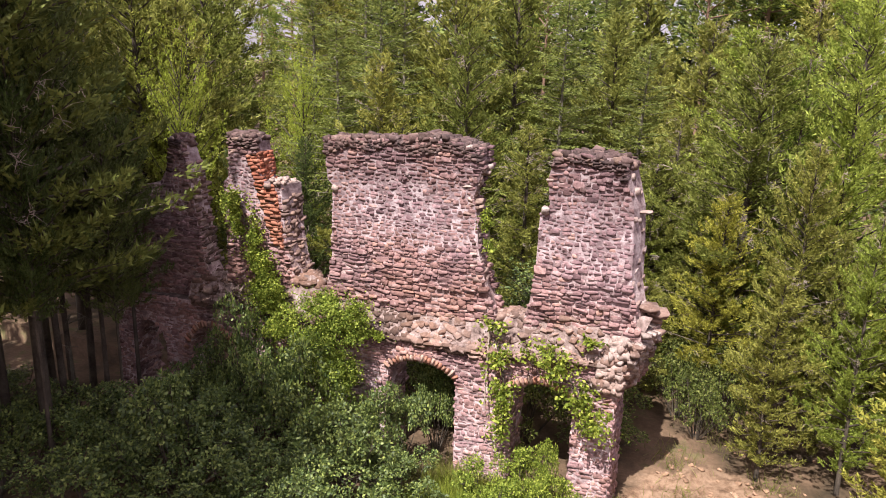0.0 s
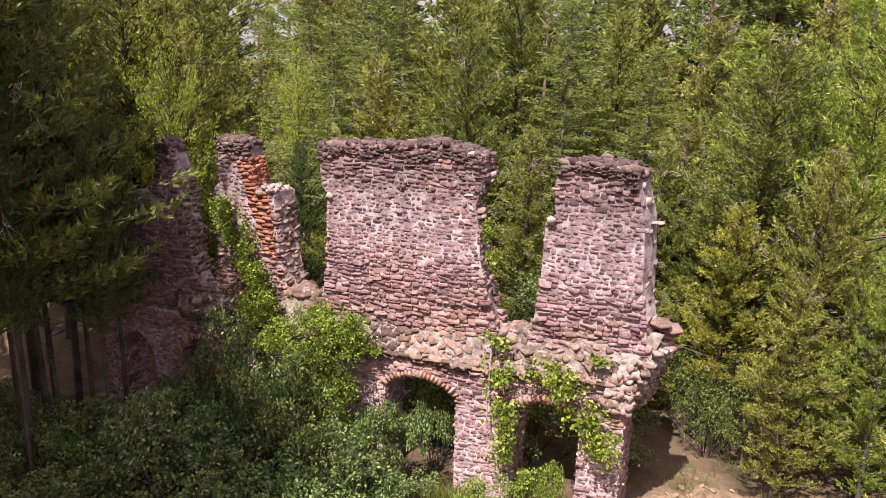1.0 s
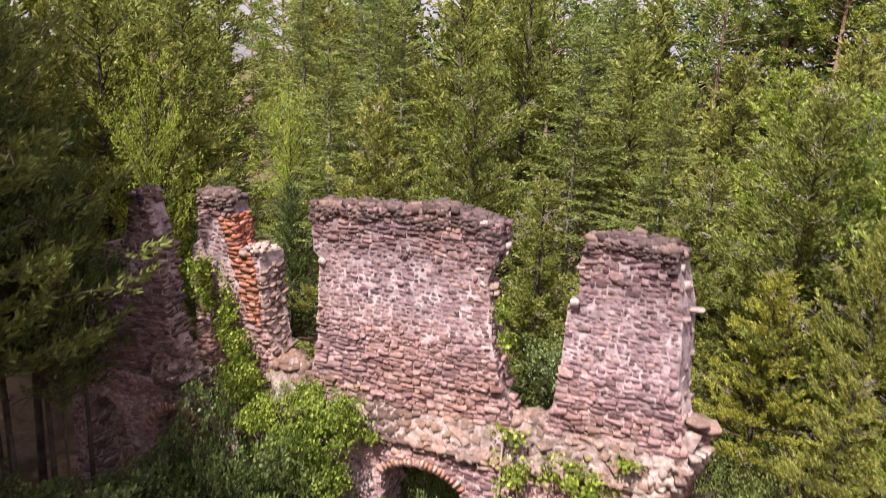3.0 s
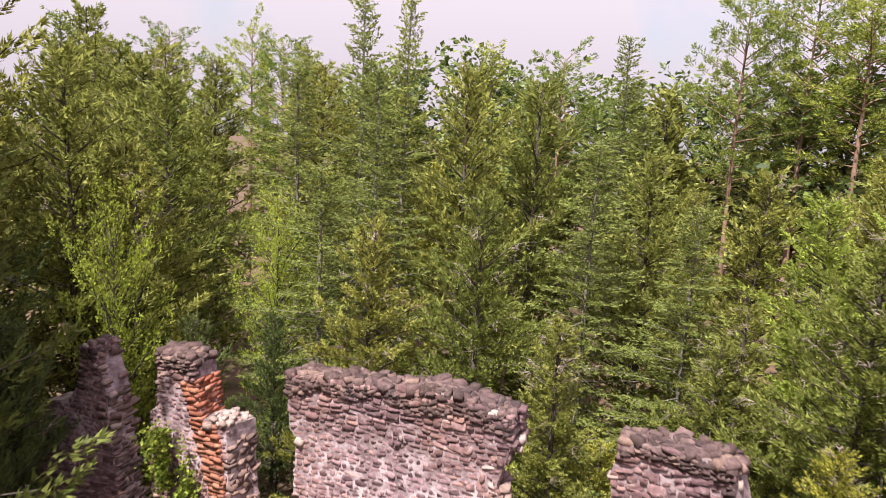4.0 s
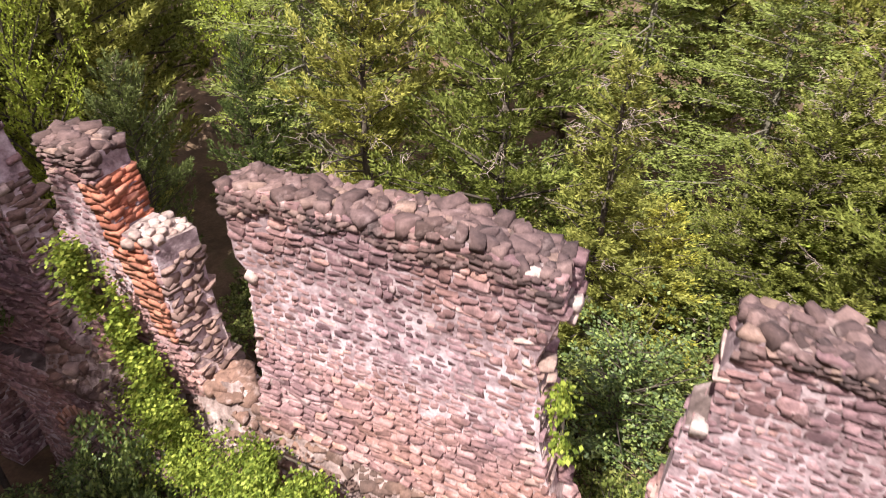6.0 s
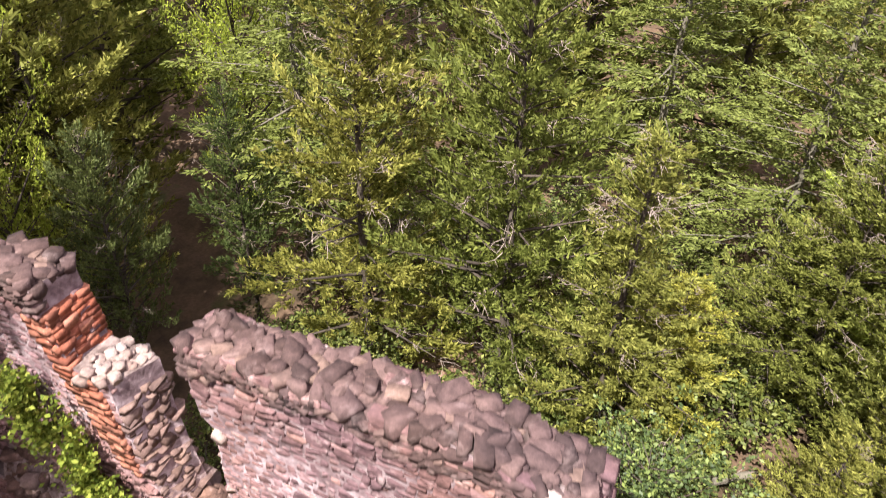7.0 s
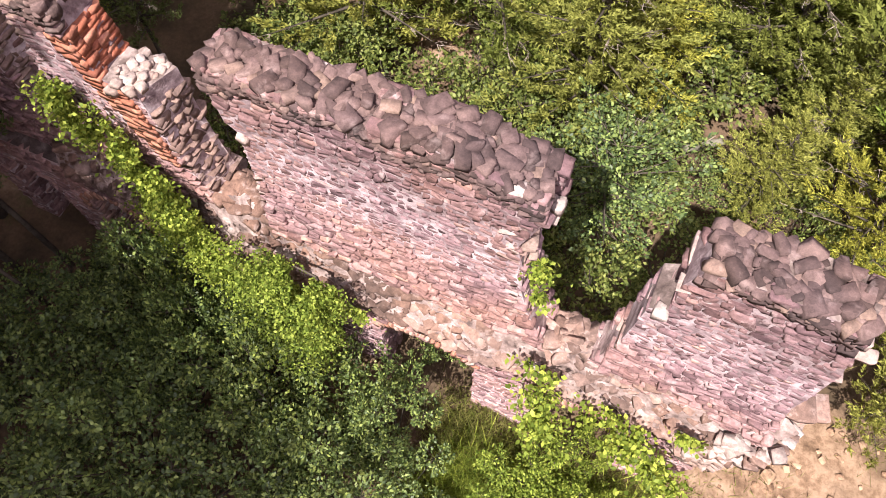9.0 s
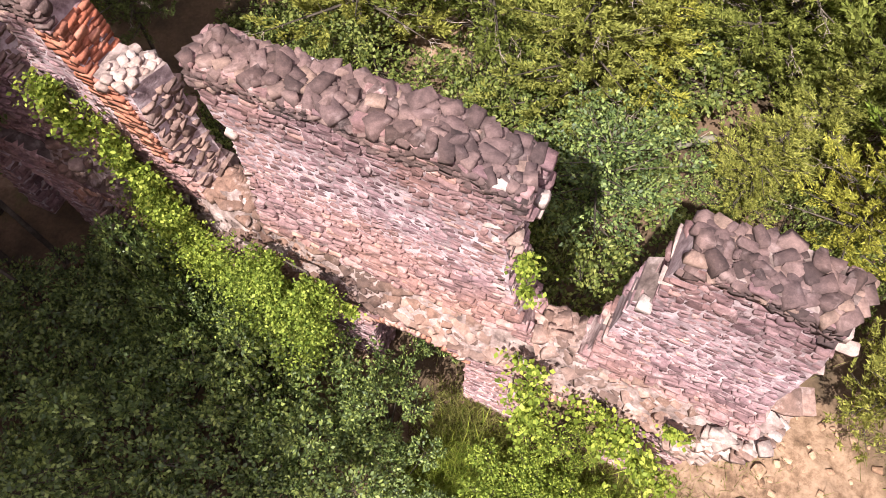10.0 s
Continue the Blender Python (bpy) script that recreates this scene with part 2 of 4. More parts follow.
# conifer leaves with the shade they stand in darkened into the colour
L_SHADE = leaf_material("dark_conifer_foliage", (0.0663, 0.0819, 0.0281), (0.105, 0.125, 0.0421), (0.156, 0.176, 0.0624), 0.3)
L_GRASS = leaf_material("grass_blades", (0.11, 0.12, 0.03), (0.19, 0.19, 0.055), (0.30, 0.27, 0.11), even=True)

# ---- mesh helpers ----
rng = np.random.default_rng(7)


def fast_mesh(name, verts, quads, material, smooth=False):
    """A mesh from arrays: verts (n, 3) and quads (k, 4)."""
    me = bpy.data.meshes.new(name)
    v, q = np.asarray(verts, np.float32), np.asarray(quads, np.int32)
    me.vertices.add(len(v))
    me.vertices.foreach_set("co", v.ravel())
    me.loops.add(q.size)
    me.loops.foreach_set("vertex_index", q.ravel())
    me.polygons.add(len(q))
    me.polygons.foreach_set("loop_start", np.arange(0, q.size, q.shape[1], dtype=np.int32))
    me.polygons.foreach_set("loop_total", np.full(len(q), q.shape[1], dtype=np.int32))
    if smooth:
        me.polygons.foreach_set("use_smooth", np.ones(len(q), dtype=bool))
    me.materials.append(material)
    me.update(calc_edges=True)
    return me


def child(name, me, parent, label=""):
    ob = new(name, me)
    ob.parent = parent
    return tagged(ob, label)


# ---- stones ----
def stone_shape(seed, blocky, cuts=3, depth=0.5):
    """A worn block about one unit across: 26 corners pulled to a rounded box, knocked out of true."""
    r = np.random.default_rng(seed)
    bm = bmesh.new()
    bmesh.ops.create_cube(bm, size=1.0)
    bmesh.ops.subdivide_edges(bm, edges=bm.edges[:], cuts=1, use_grid_fill=True)
    cut = r.normal(size=(cuts, 3))
    for v in bm.verts:
        p = np.array(v.co)
        k = np.count_nonzero(np.abs(p) > 0.25)
        p *= {1: 1.0, 2: 0.5 + 0.5 * blocky, 3: 0.42 + 0.5 * blocky}.get(k, 1.0)
        p += r.normal(size=3) * 0.05
        for c in cut:
            c = c / np.linalg.norm(c)
            over = p @ c - depth
            if over > 0:
                p -= c * over * 0.9
        v.co = p
    vs = np.array([v.co for v in bm.verts])
    bm.verts.index_update()
    fs = np.array([[v.index for v in f.verts] for f in bm.faces])
    bm.free()
    return vs, fs


SHAPES = [stone_shape(s, 0.9) for s in range(10)] + [stone_shape(50 + s, 0.74) for s in range(8)] + [stone_shape(90 + s, 0.95, 7, 0.44) for s in range(8)]


def slab_shape(seed):
    """The weathered end of a flat bedded stone: an uneven eight-sided face with a chipped rim, its tail buried in the wall."""
    r = np.random.default_rng(seed)
    k = r.uniform(0.2, 0.46)
    ring = np.array([(-0.5, -k), (-0.5 + r.uniform(0.1, 0.3), -0.5), (0.5 - r.uniform(0.1, 0.3), -0.5), (0.5, -k), (0.5, k), (0.5 - r.uniform(0.1, 0.35), 0.5), (-0.5 + r.uniform(0.1, 0.35), 0.5), (-0.5, k)])
    ring[:, 1] *= r.uniform(0.52, 1.2, 8)
    ring[:, 0] *= r.uniform(0.8, 1.1, 8)
    lean = r.normal(size=2) * 0.10
    vs = []
    for scale, y in ((0.86, -0.5), (1.0, -0.42), (1.0, 0.5)):
        for x, z in ring:
            fx = (abs(x) - 0.07) / 0.5 * 0.5 * np.sign(x) if scale < 1 else x
            vs.append((fx, y + (r.normal() * 0.02 + lean[0] * x + lean[1] * z if scale < 1 else 0), z * scale))
    fs = [(0, 1, 2, 3), (0, 3, 4, 7), (4, 5, 6, 7)]
    for a in (0, 8):
        for i in range(8):
            j = (i + 1) % 8
            fs.append((a + i, a + 8 + i, a + 8 + j, a + j))
    return np.array(vs), np.array(fs)


def chunk_shape(seed, cuts=6, skewed=0.07):
    """A broken block of rubble: a box out of true with its corners struck off along flat planes."""
    r = np.random.default_rng(seed)
    bm = bmesh.new()
    bmesh.ops.create_cube(bm, size=1.0)
    for v in bm.verts:
        v.co += Vector(r.normal(size=3) * skewed)
    for _ in range(cuts):
        n = Vector(r.normal(size=3)).normalized()
        far = max(v.co.dot(n) for v in bm.verts)
        bmesh.ops.bisect_plane(bm, geom=bm.verts[:] + bm.edges[:] + bm.faces[:], plane_co=n * far * r.uniform(0.68, 0.86), plane_no=n, clear_outer=True)
    pts = [v.co.copy() for v in bm.verts]
    bm.free()
    bm = bmesh.new()
    for p in pts:
        bm.verts.new(p)
    bmesh.ops.convex_hull(bm, input=bm.verts[:])
    loose = [v for v in bm.verts if not v.link_faces]
    bmesh.ops.delete(bm, geom=loose, context="VERTS")
    bmesh.ops.recalc_face_normals(bm, faces=bm.faces[:])
    vs = np.array([v.co for v in bm.verts])
    bm.verts.index_update()
    fs = np.array([[v.index for v in f.verts] for f in bm.faces])
    bm.free()
    return vs, fs


def triangles(shape):
    vs, fs = shape
    return (vs, fs) if fs.shape[1] == 3 else (vs, np.concatenate([fs[:, (0, 1, 2)], fs[:, (0, 2, 3)]]))


SHAPES += [slab_shape(200 + s) for s in range(24)] + [chunk_shape(300 + s) for s in range(14)]
SHAPES += [chunk_shape(400 + s, 3, 0.09) for s in range(14)] + [chunk_shape(500 + s, 2, 0.03) for s in range(6)]  # 26 to 49 slabs, 50 to 63 chunks, 64 to 77 blocks, 78 to 83 bricks
SHAPES = [triangles(shape) for shape in SHAPES]
STONE_MESH = {}


def stone_mesh(shape, material):
    key = (shape, material.name)
    if key not in STONE_MESH:
        STONE_MESH[key] = fast_mesh("stone", *SHAPES[shape], material)
    return STONE_MESH[key]


def lay(parent, name, pieces, single, joined, cap=300, near=None):
    """Lay pieces (shape, matrix): the first cap, by nearness, as objects, the others joined into one part."""
    if near is not None:
        pieces = sorted(pieces, key=lambda p: near(p[1].translation))
    for shape, m in pieces[:cap]:
        ob = new(name, stone_mesh(shape, single))
        ob.parent = parent
        ob.matrix_basis = m
    rest = pieces[cap:]
    if rest:
        vs, fs, k = [], [], 0
        for shape, m in rest:
            v, f = SHAPES[shape]
            a = np.array(m)
            vs.append(v @ a[:3, :3].T + a[:3, 3])
            fs.append(f + k)
            k += len(v)
        ob = child("packed_" + name + "s", fast_mesh("packed", np.concatenate(vs), np.concatenate(fs), joined), parent)
        tagged(ob, kind="stuff")


def spans(outline, z):
    """The stretches of x inside a closed outline of (x, z) at height z."""
    xs = []
    for (x0, z0), (x1, z1) in zip(outline, outline[1:] + outline[:1]):
        if (z0 <= z) != (z1 <= z):
            xs.append(x0 + (x1 - x0) * (z - z0) / (z1 - z0))
    xs.sort()
    return list(zip(xs[::2], xs[1::2]))


def block(x, y, z, sx, sy, sz, tilt=4.0):
    r = Euler([radians(a) for a in rng.normal(size=3) * tilt])
    return Matrix.LocRotScale((x, y, z), r, (sx, sy, sz))


def leaning(skew, z):
    """The broken end slants back above the corbel; the pier below it is nearly square."""
    return skew if z > 2.85 else skew * 0.12


def masonry(outline, face, back, low, high, course=(0.052, 0.088), width=(0.07, 0.21), proud=lambda z: 0.02, skew=0.0, bent=-1.0, without=(), limed=0.0):
    """Stones for both faces and the torn ends of a wall piece; returns (front, back and end stones).
    proud: how far the stones stand out of the mortar at a height."""
    front, rear, torn = [], [], []
    z = low
    while z < high:
        p = proud(z)
        h = rng.uniform(*course) * (1 + 1.5 * max(0, p - 0.02))
        mid = z + h / 2
        joint = 0.014 if z < 2.5 else 0.008 if p < 0.014 else 0.006
        wide = 1 + 16 * max(0, p - 0.012)
        for a, b in spans(outline, mid):
            x = a + rng.uniform(-0.03, 0.05)
            while x < b - 0.04:
                w = min((width[0] + (width[1] - width[0]) * rng.random() ** 1.7) * wide, b + rng.uniform(-0.02, 0.05) - x)
                if w < 0.05:
                    break
                wave = 0.07 * noise.noise((x * 1.4, mid * 0.7, 5)) + 0.02 * noise.noise((x * 5, mid * 3, 8)) + rng.normal() * 0.010
                out = p * (rng.uniform(0.2, 1.3) if p < 0.014 else rng.uniform(0.2, 1.8))
                flush = p < 0.014 and z > 2.7
                tall = h * (rng.uniform(0.74, 1.12) if flush else rng.uniform(0.55, 1.3))
                if rng.random() < (0.05 if flush else 0.12):
                    out, tall = out + rng.uniform(0.004, 0.026), h * rng.uniform(0.9, 1.5)
                zz = min(mid + wave, high)
                bricked = without and any(a - 0.02 < x + w / 2 < b + 0.02 for a, b in spans(without, mid))
                if rng.random() < 0.975 and not bricked:
                    front.append((int(rng.integers(26, 50)), Matrix.LocRotScale((x + w / 2, face(mid) - out + 0.06, zz), Euler((-0.13 + rng.normal() * 0.06, rng.normal() * (0.07 if flush else 0.1), rng.normal() * (0.012 + 1.6 * p))), (w * (0.96 if flush else 1.02), 0.12, tall))))
                if rng.random() < 0.5 and mid > 2.4:
                    rear.append((int(rng.integers(0, 10)), block(x + w / 2, back - 0.07, mid + wave, w * 1.5, 0.2, h * 0.95, 3)))
                x += w + rng.uniform(0.2, 1.6) * joint
            for end, way in ((a, 1), (b, -1)):
                roof = top_of(outline, end + way * 0.06)
                if roof is None or roof - mid < 0.2 or without and way < 0 and mid > 5.78:
                    continue
                y = face(mid) + 0.02
                lean = leaning(skew, mid) if way < 0 and end > bent else 0
                while y < back - 0.04:
                    d = rng.uniform(0.08, 0.24)
                    reach = rng.uniform(0.12, 0.26)
                    if mid > 4.0 and rng.random() < limed:  # plastered over with lime
                        y += d
                        continue
                    torn.append((int(rng.integers(50, 78)), block(end + way * (reach / 2 - 0.028 + 0.045 * rng.random()) + lean * (y + d / 2 - face(mid)), y + d / 2, mid + rng.normal() * 0.012, reach, d * 1.15, h * rng.uniform(1.0, 1.5), 6)))
                    y += d
        z += h + rng.uniform(0.3, 1.0) * joint
    return front, rear, torn


def capping(outline, face, back, x0, x1, size=(0.045, 0.17), tries=6000, skew=0.0, bent=-1.0):
    """Broken rubble bedded side by side on the torn top of a wall and stepping down its face."""
    tops, put = [], []
    for k in range(tries):
        s = size[0] + (size[1] - size[0]) * (1 - k / tries) ** 2 * rng.uniform(0.5, 1.0)
        x = rng.uniform(x0, x1)
        top = top_of(outline, x)
        if top is None:
            continue
        y = rng.uniform(face(top) + 0.02, back - 0.03)
        if x > bent:
            x += skew * (y - face(top))
        if any((x - a) ** 2 + (y - b) ** 2 < (0.31 * (s + q)) ** 2 for a, b, q in put):
            continue
        put.append((x, y, s))
        m = Matrix.LocRotScale((x, y, top + rng.uniform(-0.05, 0.035)), Euler((rng.normal() * 0.17, rng.normal() * 0.17, rng.uniform(0, 6.28))), (s * rng.uniform(1.0, 1.45), s * rng.uniform(0.7, 1.0), s * rng.uniform(0.6, 0.95)))
        tops.append((int(rng.integers(50, 78)), m))
    put = []
    for k in range(tries // 2):
        s = size[0] + 0.55 * (size[1] - size[0]) * (1 - k * 2 / tries) * rng.uniform(0.5, 1.0)
        x = rng.uniform(x0, x1)
        top = top_of(outline, x)
        if top is None:
            continue
        deep = 0.10 + 0.34 * max(0, noise.noise((x * 1.1, 4, 0)) + 0.1)
        z = top - 0.04 - rng.random() * deep
        if any((x - a) ** 2 + (z - b) ** 2 * 1.8 < (0.36 * (s + q)) ** 2 for a, b, q in put):
            continue
        put.append((x, z, s))
        tops.append((int(rng.integers(50, 78)), Matrix.LocRotScale((x, face(z) + 0.045 - 0.025 * rng.random(), z), Euler((rng.normal() * 0.15, rng.normal() * 0.15, rng.normal() * 0.2)), (s * 1.3, 0.15, s * rng.uniform(0.5, 0.75)))))
    return tops


def top_of(outline, x):
    zs = []
    for (x0, z0), (x1, z1) in zip(outline, outline[1:] + outline[:1]):
        if (x0 <= x) != (x1 <= x):
            zs.append(z0 + (z1 - z0) * (x - x0) / (x1 - x0))
    return max(zs) if zs else None


def core(name, outline, face, back, skew=0.0, bent=-1.0):
    """The mortared heart of a wall piece, as thick as the wall, a little behind its stones."""
    bm = bmesh.new()
    pts = [(x, z) for x, z in outline]
    f = [bm.verts.new((x, face(z), z)) for x, z in pts]
    b = [bm.verts.new((x + (leaning(skew, z) * (back - face(z)) if x > bent and skew else 0), back, z)) for x, z in pts]
    n = len(pts)
    for i in range(n):
        j = (i + 1) % n
        bm.faces.new((f[i], f[j], b[j], b[i]))
    for tri in tessellate_polygon([[Vector((x, z, 0)) for x, z in pts]]):
        for ring in (f, b):
            bm.faces.new([ring[i] for i in tri])
    bmesh.ops.recalc_face_normals(bm, faces=bm.faces[:])
    me = bpy.data.meshes.new(name)
    bm.to_mesh(me)
    bm.free()
    me.materials.append(M_MORTAR)
    me.materials.append(M_BED)
    for p in me.polygons:
        p.material_index = int(p.normal.z > 0.6)
    return new(name, me)


def arch(x0, x1, spring, crown, n=10):
    """The soffit line of an arched opening from its left foot to its right."""
    out = []
    for i in range(n + 1):
        u = i / n
        out.append((x0 + (x1 - x0) * u, spring + (crown - spring) * math.sin(math.pi * u) ** 0.6))
    return out


# ---- ground ----
def ground_height(x, y):
    base = 0.55 + 0.10 * noise.noise((x * 0.35, y * 0.35, 0)) + 0.35 * noise.noise((x * 0.06, y * 0.06, 5)) * min(1, max(0, (abs(y - 13) - 4) / 12))
    if y > 30:
        base += min(y - 30, 60) * 0.03
    near = max(0, 1 - ((x - 1.5) / 2.6) ** 2 - ((y - 13.6) / 3) ** 2)  # eroded, clodded sand beside the ruin
    base += near * (0.10 * noise.noise((x * 2.3, y * 2.3, 2)) - 0.09 * max(0, noise.noise((x * 5, y * 5, 7))) + 0.03 * noise.noise((x * 13, y * 13, 1)))
    if x < -6 and y < 14:
        base -= min(0.5, (-6 - x) * 0.08)
    return base


def make_ground():
    lines = sorted(set([-400, -250, -150, -100, -70, -50, -40] + [-30 + 1.0 * i for i in range(61)] + [35, 42, 50, 70, 100, 150, 250, 400]))
    xs = sorted(set(lines + [-14 + 0.4 * i for i in range(55)] + [-0.6 + 0.07 * i for i in range(65)]))
    ys = sorted(set([v for v in lines] + [5 + 0.4 * i for i in range(45)] + [11 + 0.07 * i for i in range(78)]))
    verts = [(x, y, ground_height(x, y)) for y in ys for x in xs]
    w = len(xs)
    quads = [(j * w + i, j * w + i + 1, (j + 1) * w + i + 1, (j + 1) * w + i) for j in range(len(ys) - 1) for i in range(w - 1)]
    return tagged(new("ground", fast_mesh("ground", verts, quads, M_GROUND, True)), "shaded brown forest soil with leaf litter", "ground", kind="structure")


make_ground()

# ---- the ruin ----
BACK = 13.02


def upper_face(z):
    """The upper storey stands back a little more toward its foot."""
    return 12.56 + 0.045 * max(0, (4.7 - z) / 1.0)


def lower_face(z):
    """Upright to the crown of the arches, then eroded back toward the ledge."""
    return 12.38 + 0.14 * max(0, z - 2.85)


CENTER = [(-6.24, 3.6), (-6.07, 4.3), (-6.04, 5.3), (-6.0, 5.86), (-6.13, 5.99), (-6.19, 6.72), (-5.4, 6.81), (-4.6, 6.83), (-3.95, 6.93), (-3.5, 6.86), (-3.0, 6.78), (-2.98, 6.5), (-3.06, 6.2), (-3.15, 5.9), (-3.05, 5.5), (-3.02, 5.0), (-2.9, 4.5), (-2.74, 4.05), (-2.58, 3.6)]
RIGHT = [(-2.2, 3.6), (-2.04, 4.1), (-1.96, 4.7), (-1.94, 5.3), (-1.93, 5.78), (-1.77, 5.92), (-1.82, 6.4), (-1.74, 6.75), (-1.2, 6.83), (-0.6, 6.76), (-0.5, 6.4), (-0.39, 6.0), (-0.34, 5.4), (-0.31, 4.7), (-0.2, 4.25), (-0.14, 3.6)]
PILLAR = [(-8.76, 3.2), (-8.63, 3.95), (-8.59, 5.1), (-8.6, 5.72), (-8.47, 5.84), (-8.44, 6.68), (-7.78, 6.64), (-7.74, 6.3), (-7.64, 5.8), (-7.4, 5.82), (-7.2, 5.78), (-7.18, 5.14), (-7.12, 4.6), (-7.02, 4.1), (-6.9, 3.5)]
FLUE = [(-7.36, 4.45), (-7.56, 5.0), (-7.74, 5.6), (-7.97, 6.3), (-7.76, 6.36), (-7.66, 5.8), (-7.36, 5.76), (-7.26, 5.2), (-7.2, 4.45)]
FAR = [(-11.3, 2.9), (-11.2, 4.8), (-10.8, 5.45), (-10.3, 5.55), (-10.0, 6.0), (-9.93, 6.5), (-9.75, 6.55), (-9.5, 5.85), (-9.36, 4.7), (-9.25, 3.9), (-8.9, 3.2)]
LOWER = ([(-11.75, 0.0), (-11.7, 2.6), (-11.3, 3.0), (-9.0, 3.06), (-7.0, 3.1), (-5.0, 3.1), (-2.5, 3.16), (-0.6, 3.4), (-0.3, 4.0), (-0.04, 3.95), (-0.12, 3.6), (-0.24, 3.3), (-0.30, 2.98), (-0.34, 2.9), (-0.38, 2.8), (-0.38, 2.75), (-0.36, 0.0)]
         + [(-1.08, 0.0)] + arch(-2.22, -1.08, 2.5, 2.74)[::-1] + [(-2.22, 0.0), (-3.3, 0.0)] + arch(-4.72, -3.3, 2.42, 2.72)[::-1] + [(-4.72, 0.0), (-8.35, 0.0)]
         + arch(-9.65, -8.35, 1.95, 2.55)[::-1] + [(-9.65, 0.0), (-10.3, 0.0)] + arch(-11.3, -10.3, 1.9, 2.4)[::-1] + [(-11.3, 0.0)])


def ruin_piece(name, label, outline, face, back, low, high, near, cap_x=None, caps=300, skew=0.0, bent=-1.0, ends=None, **kw):
    ob = tagged(core(name, outline, face, back, skew=skew, bent=bent), label, "stone wall", "ruined mill wall", "structure")
    front, rear, torn = masonry(outline, face, back, low, high, skew=skew, bent=bent, **kw)
    lay(ob, "stone", front, M_STONE, M_STONE_J, 300, near)
    lay(ob, "backing_stone", rear, M_STONE, M_STONE_J, 0)
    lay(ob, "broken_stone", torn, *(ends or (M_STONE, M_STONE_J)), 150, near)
    if cap_x:
        lay(ob, "capstone", capping(outline, face, back, *cap_x, skew=skew, bent=bent), M_CAP, M_CAP_J, caps)
    return ob


def upper_proud(z):
    """Joints raked by weather at the top and foot, flush with lime between."""
    return 0.008 + 0.018 * min(1, max(0, (z - 6.0) / 0.5)) + 0.034 * min(1, max(0, (5.0 - z) / 0.8))


def near_point(x, z):
    return lambda p: abs(p.x - x) + 1.2 * abs(p.z - z) + 3 * abs(p.y - 12.5)


W_CENTER = ruin_piece("wall_center", "upper wall panel of purple-red sandstone rubble in pale lime mortar", CENTER, upper_face, BACK, 3.6, 6.88, near_point(-4.5, 6.2), (-6.16, -3.02), proud=upper_proud, skew=-0.15, bent=-3.4, ends=(M_CRUST, M_CRUST_J))
W_RIGHT = ruin_piece("wall_right", "broken upper wall pier of reddish sandstone with a crumbling edge", RIGHT, upper_face, BACK, 3.6, 6.8, near_point(-1.2, 6.0), (-1.72, -0.56), proud=upper_proud, skew=0.27, limed=0.9, ends=(M_CRUST, M_CRUST_J))
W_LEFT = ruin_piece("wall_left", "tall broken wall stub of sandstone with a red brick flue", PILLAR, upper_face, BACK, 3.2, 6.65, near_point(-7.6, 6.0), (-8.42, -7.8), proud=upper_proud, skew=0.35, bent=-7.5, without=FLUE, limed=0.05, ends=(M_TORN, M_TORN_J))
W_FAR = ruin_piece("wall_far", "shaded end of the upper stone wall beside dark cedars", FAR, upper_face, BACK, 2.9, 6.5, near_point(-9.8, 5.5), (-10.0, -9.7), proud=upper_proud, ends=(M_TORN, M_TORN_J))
W_LOWER = ruin_piece("wall_lower", "ground-floor stone wall with arched openings and a crumbling ledge", LOWER, lower_face, BACK + 0.12, 0.2, 4.05, near_point(-2.2, 2.6), proud=lambda z: 0.009 + 0.02 * max(0, min(1, z - 2.2)), skew=0.38, course=(0.046, 0.084), width=(0.07, 0.25))


def ledge_height(x, v):
    """Height of the crumbled shelf at x; v runs from its outer lip (0) to the foot of the upper wall (1)."""
    rise = max(0.0, min(1.0, (x + 3.2) / 2.4))
    base = 3.16 + 0.22 * rise + (0.56 + 0.2 * rise + 0.26 * math.exp(-(((x + 6.7) / 0.4) ** 2))) * v ** 1.15
    return base + 0.10 * noise.noise((x * 1.6, v * 2, 3)) + 0.06 * noise.noise((x * 4.3, v * 3, 1)) + 0.03 * noise.noise((x * 11, v * 6, 6))


def ledge_depth(x, v):
    return 12.36 + 0.29 * v + 0.06 * noise.noise((x * 1.3, 7, 0)) * (1 - v)


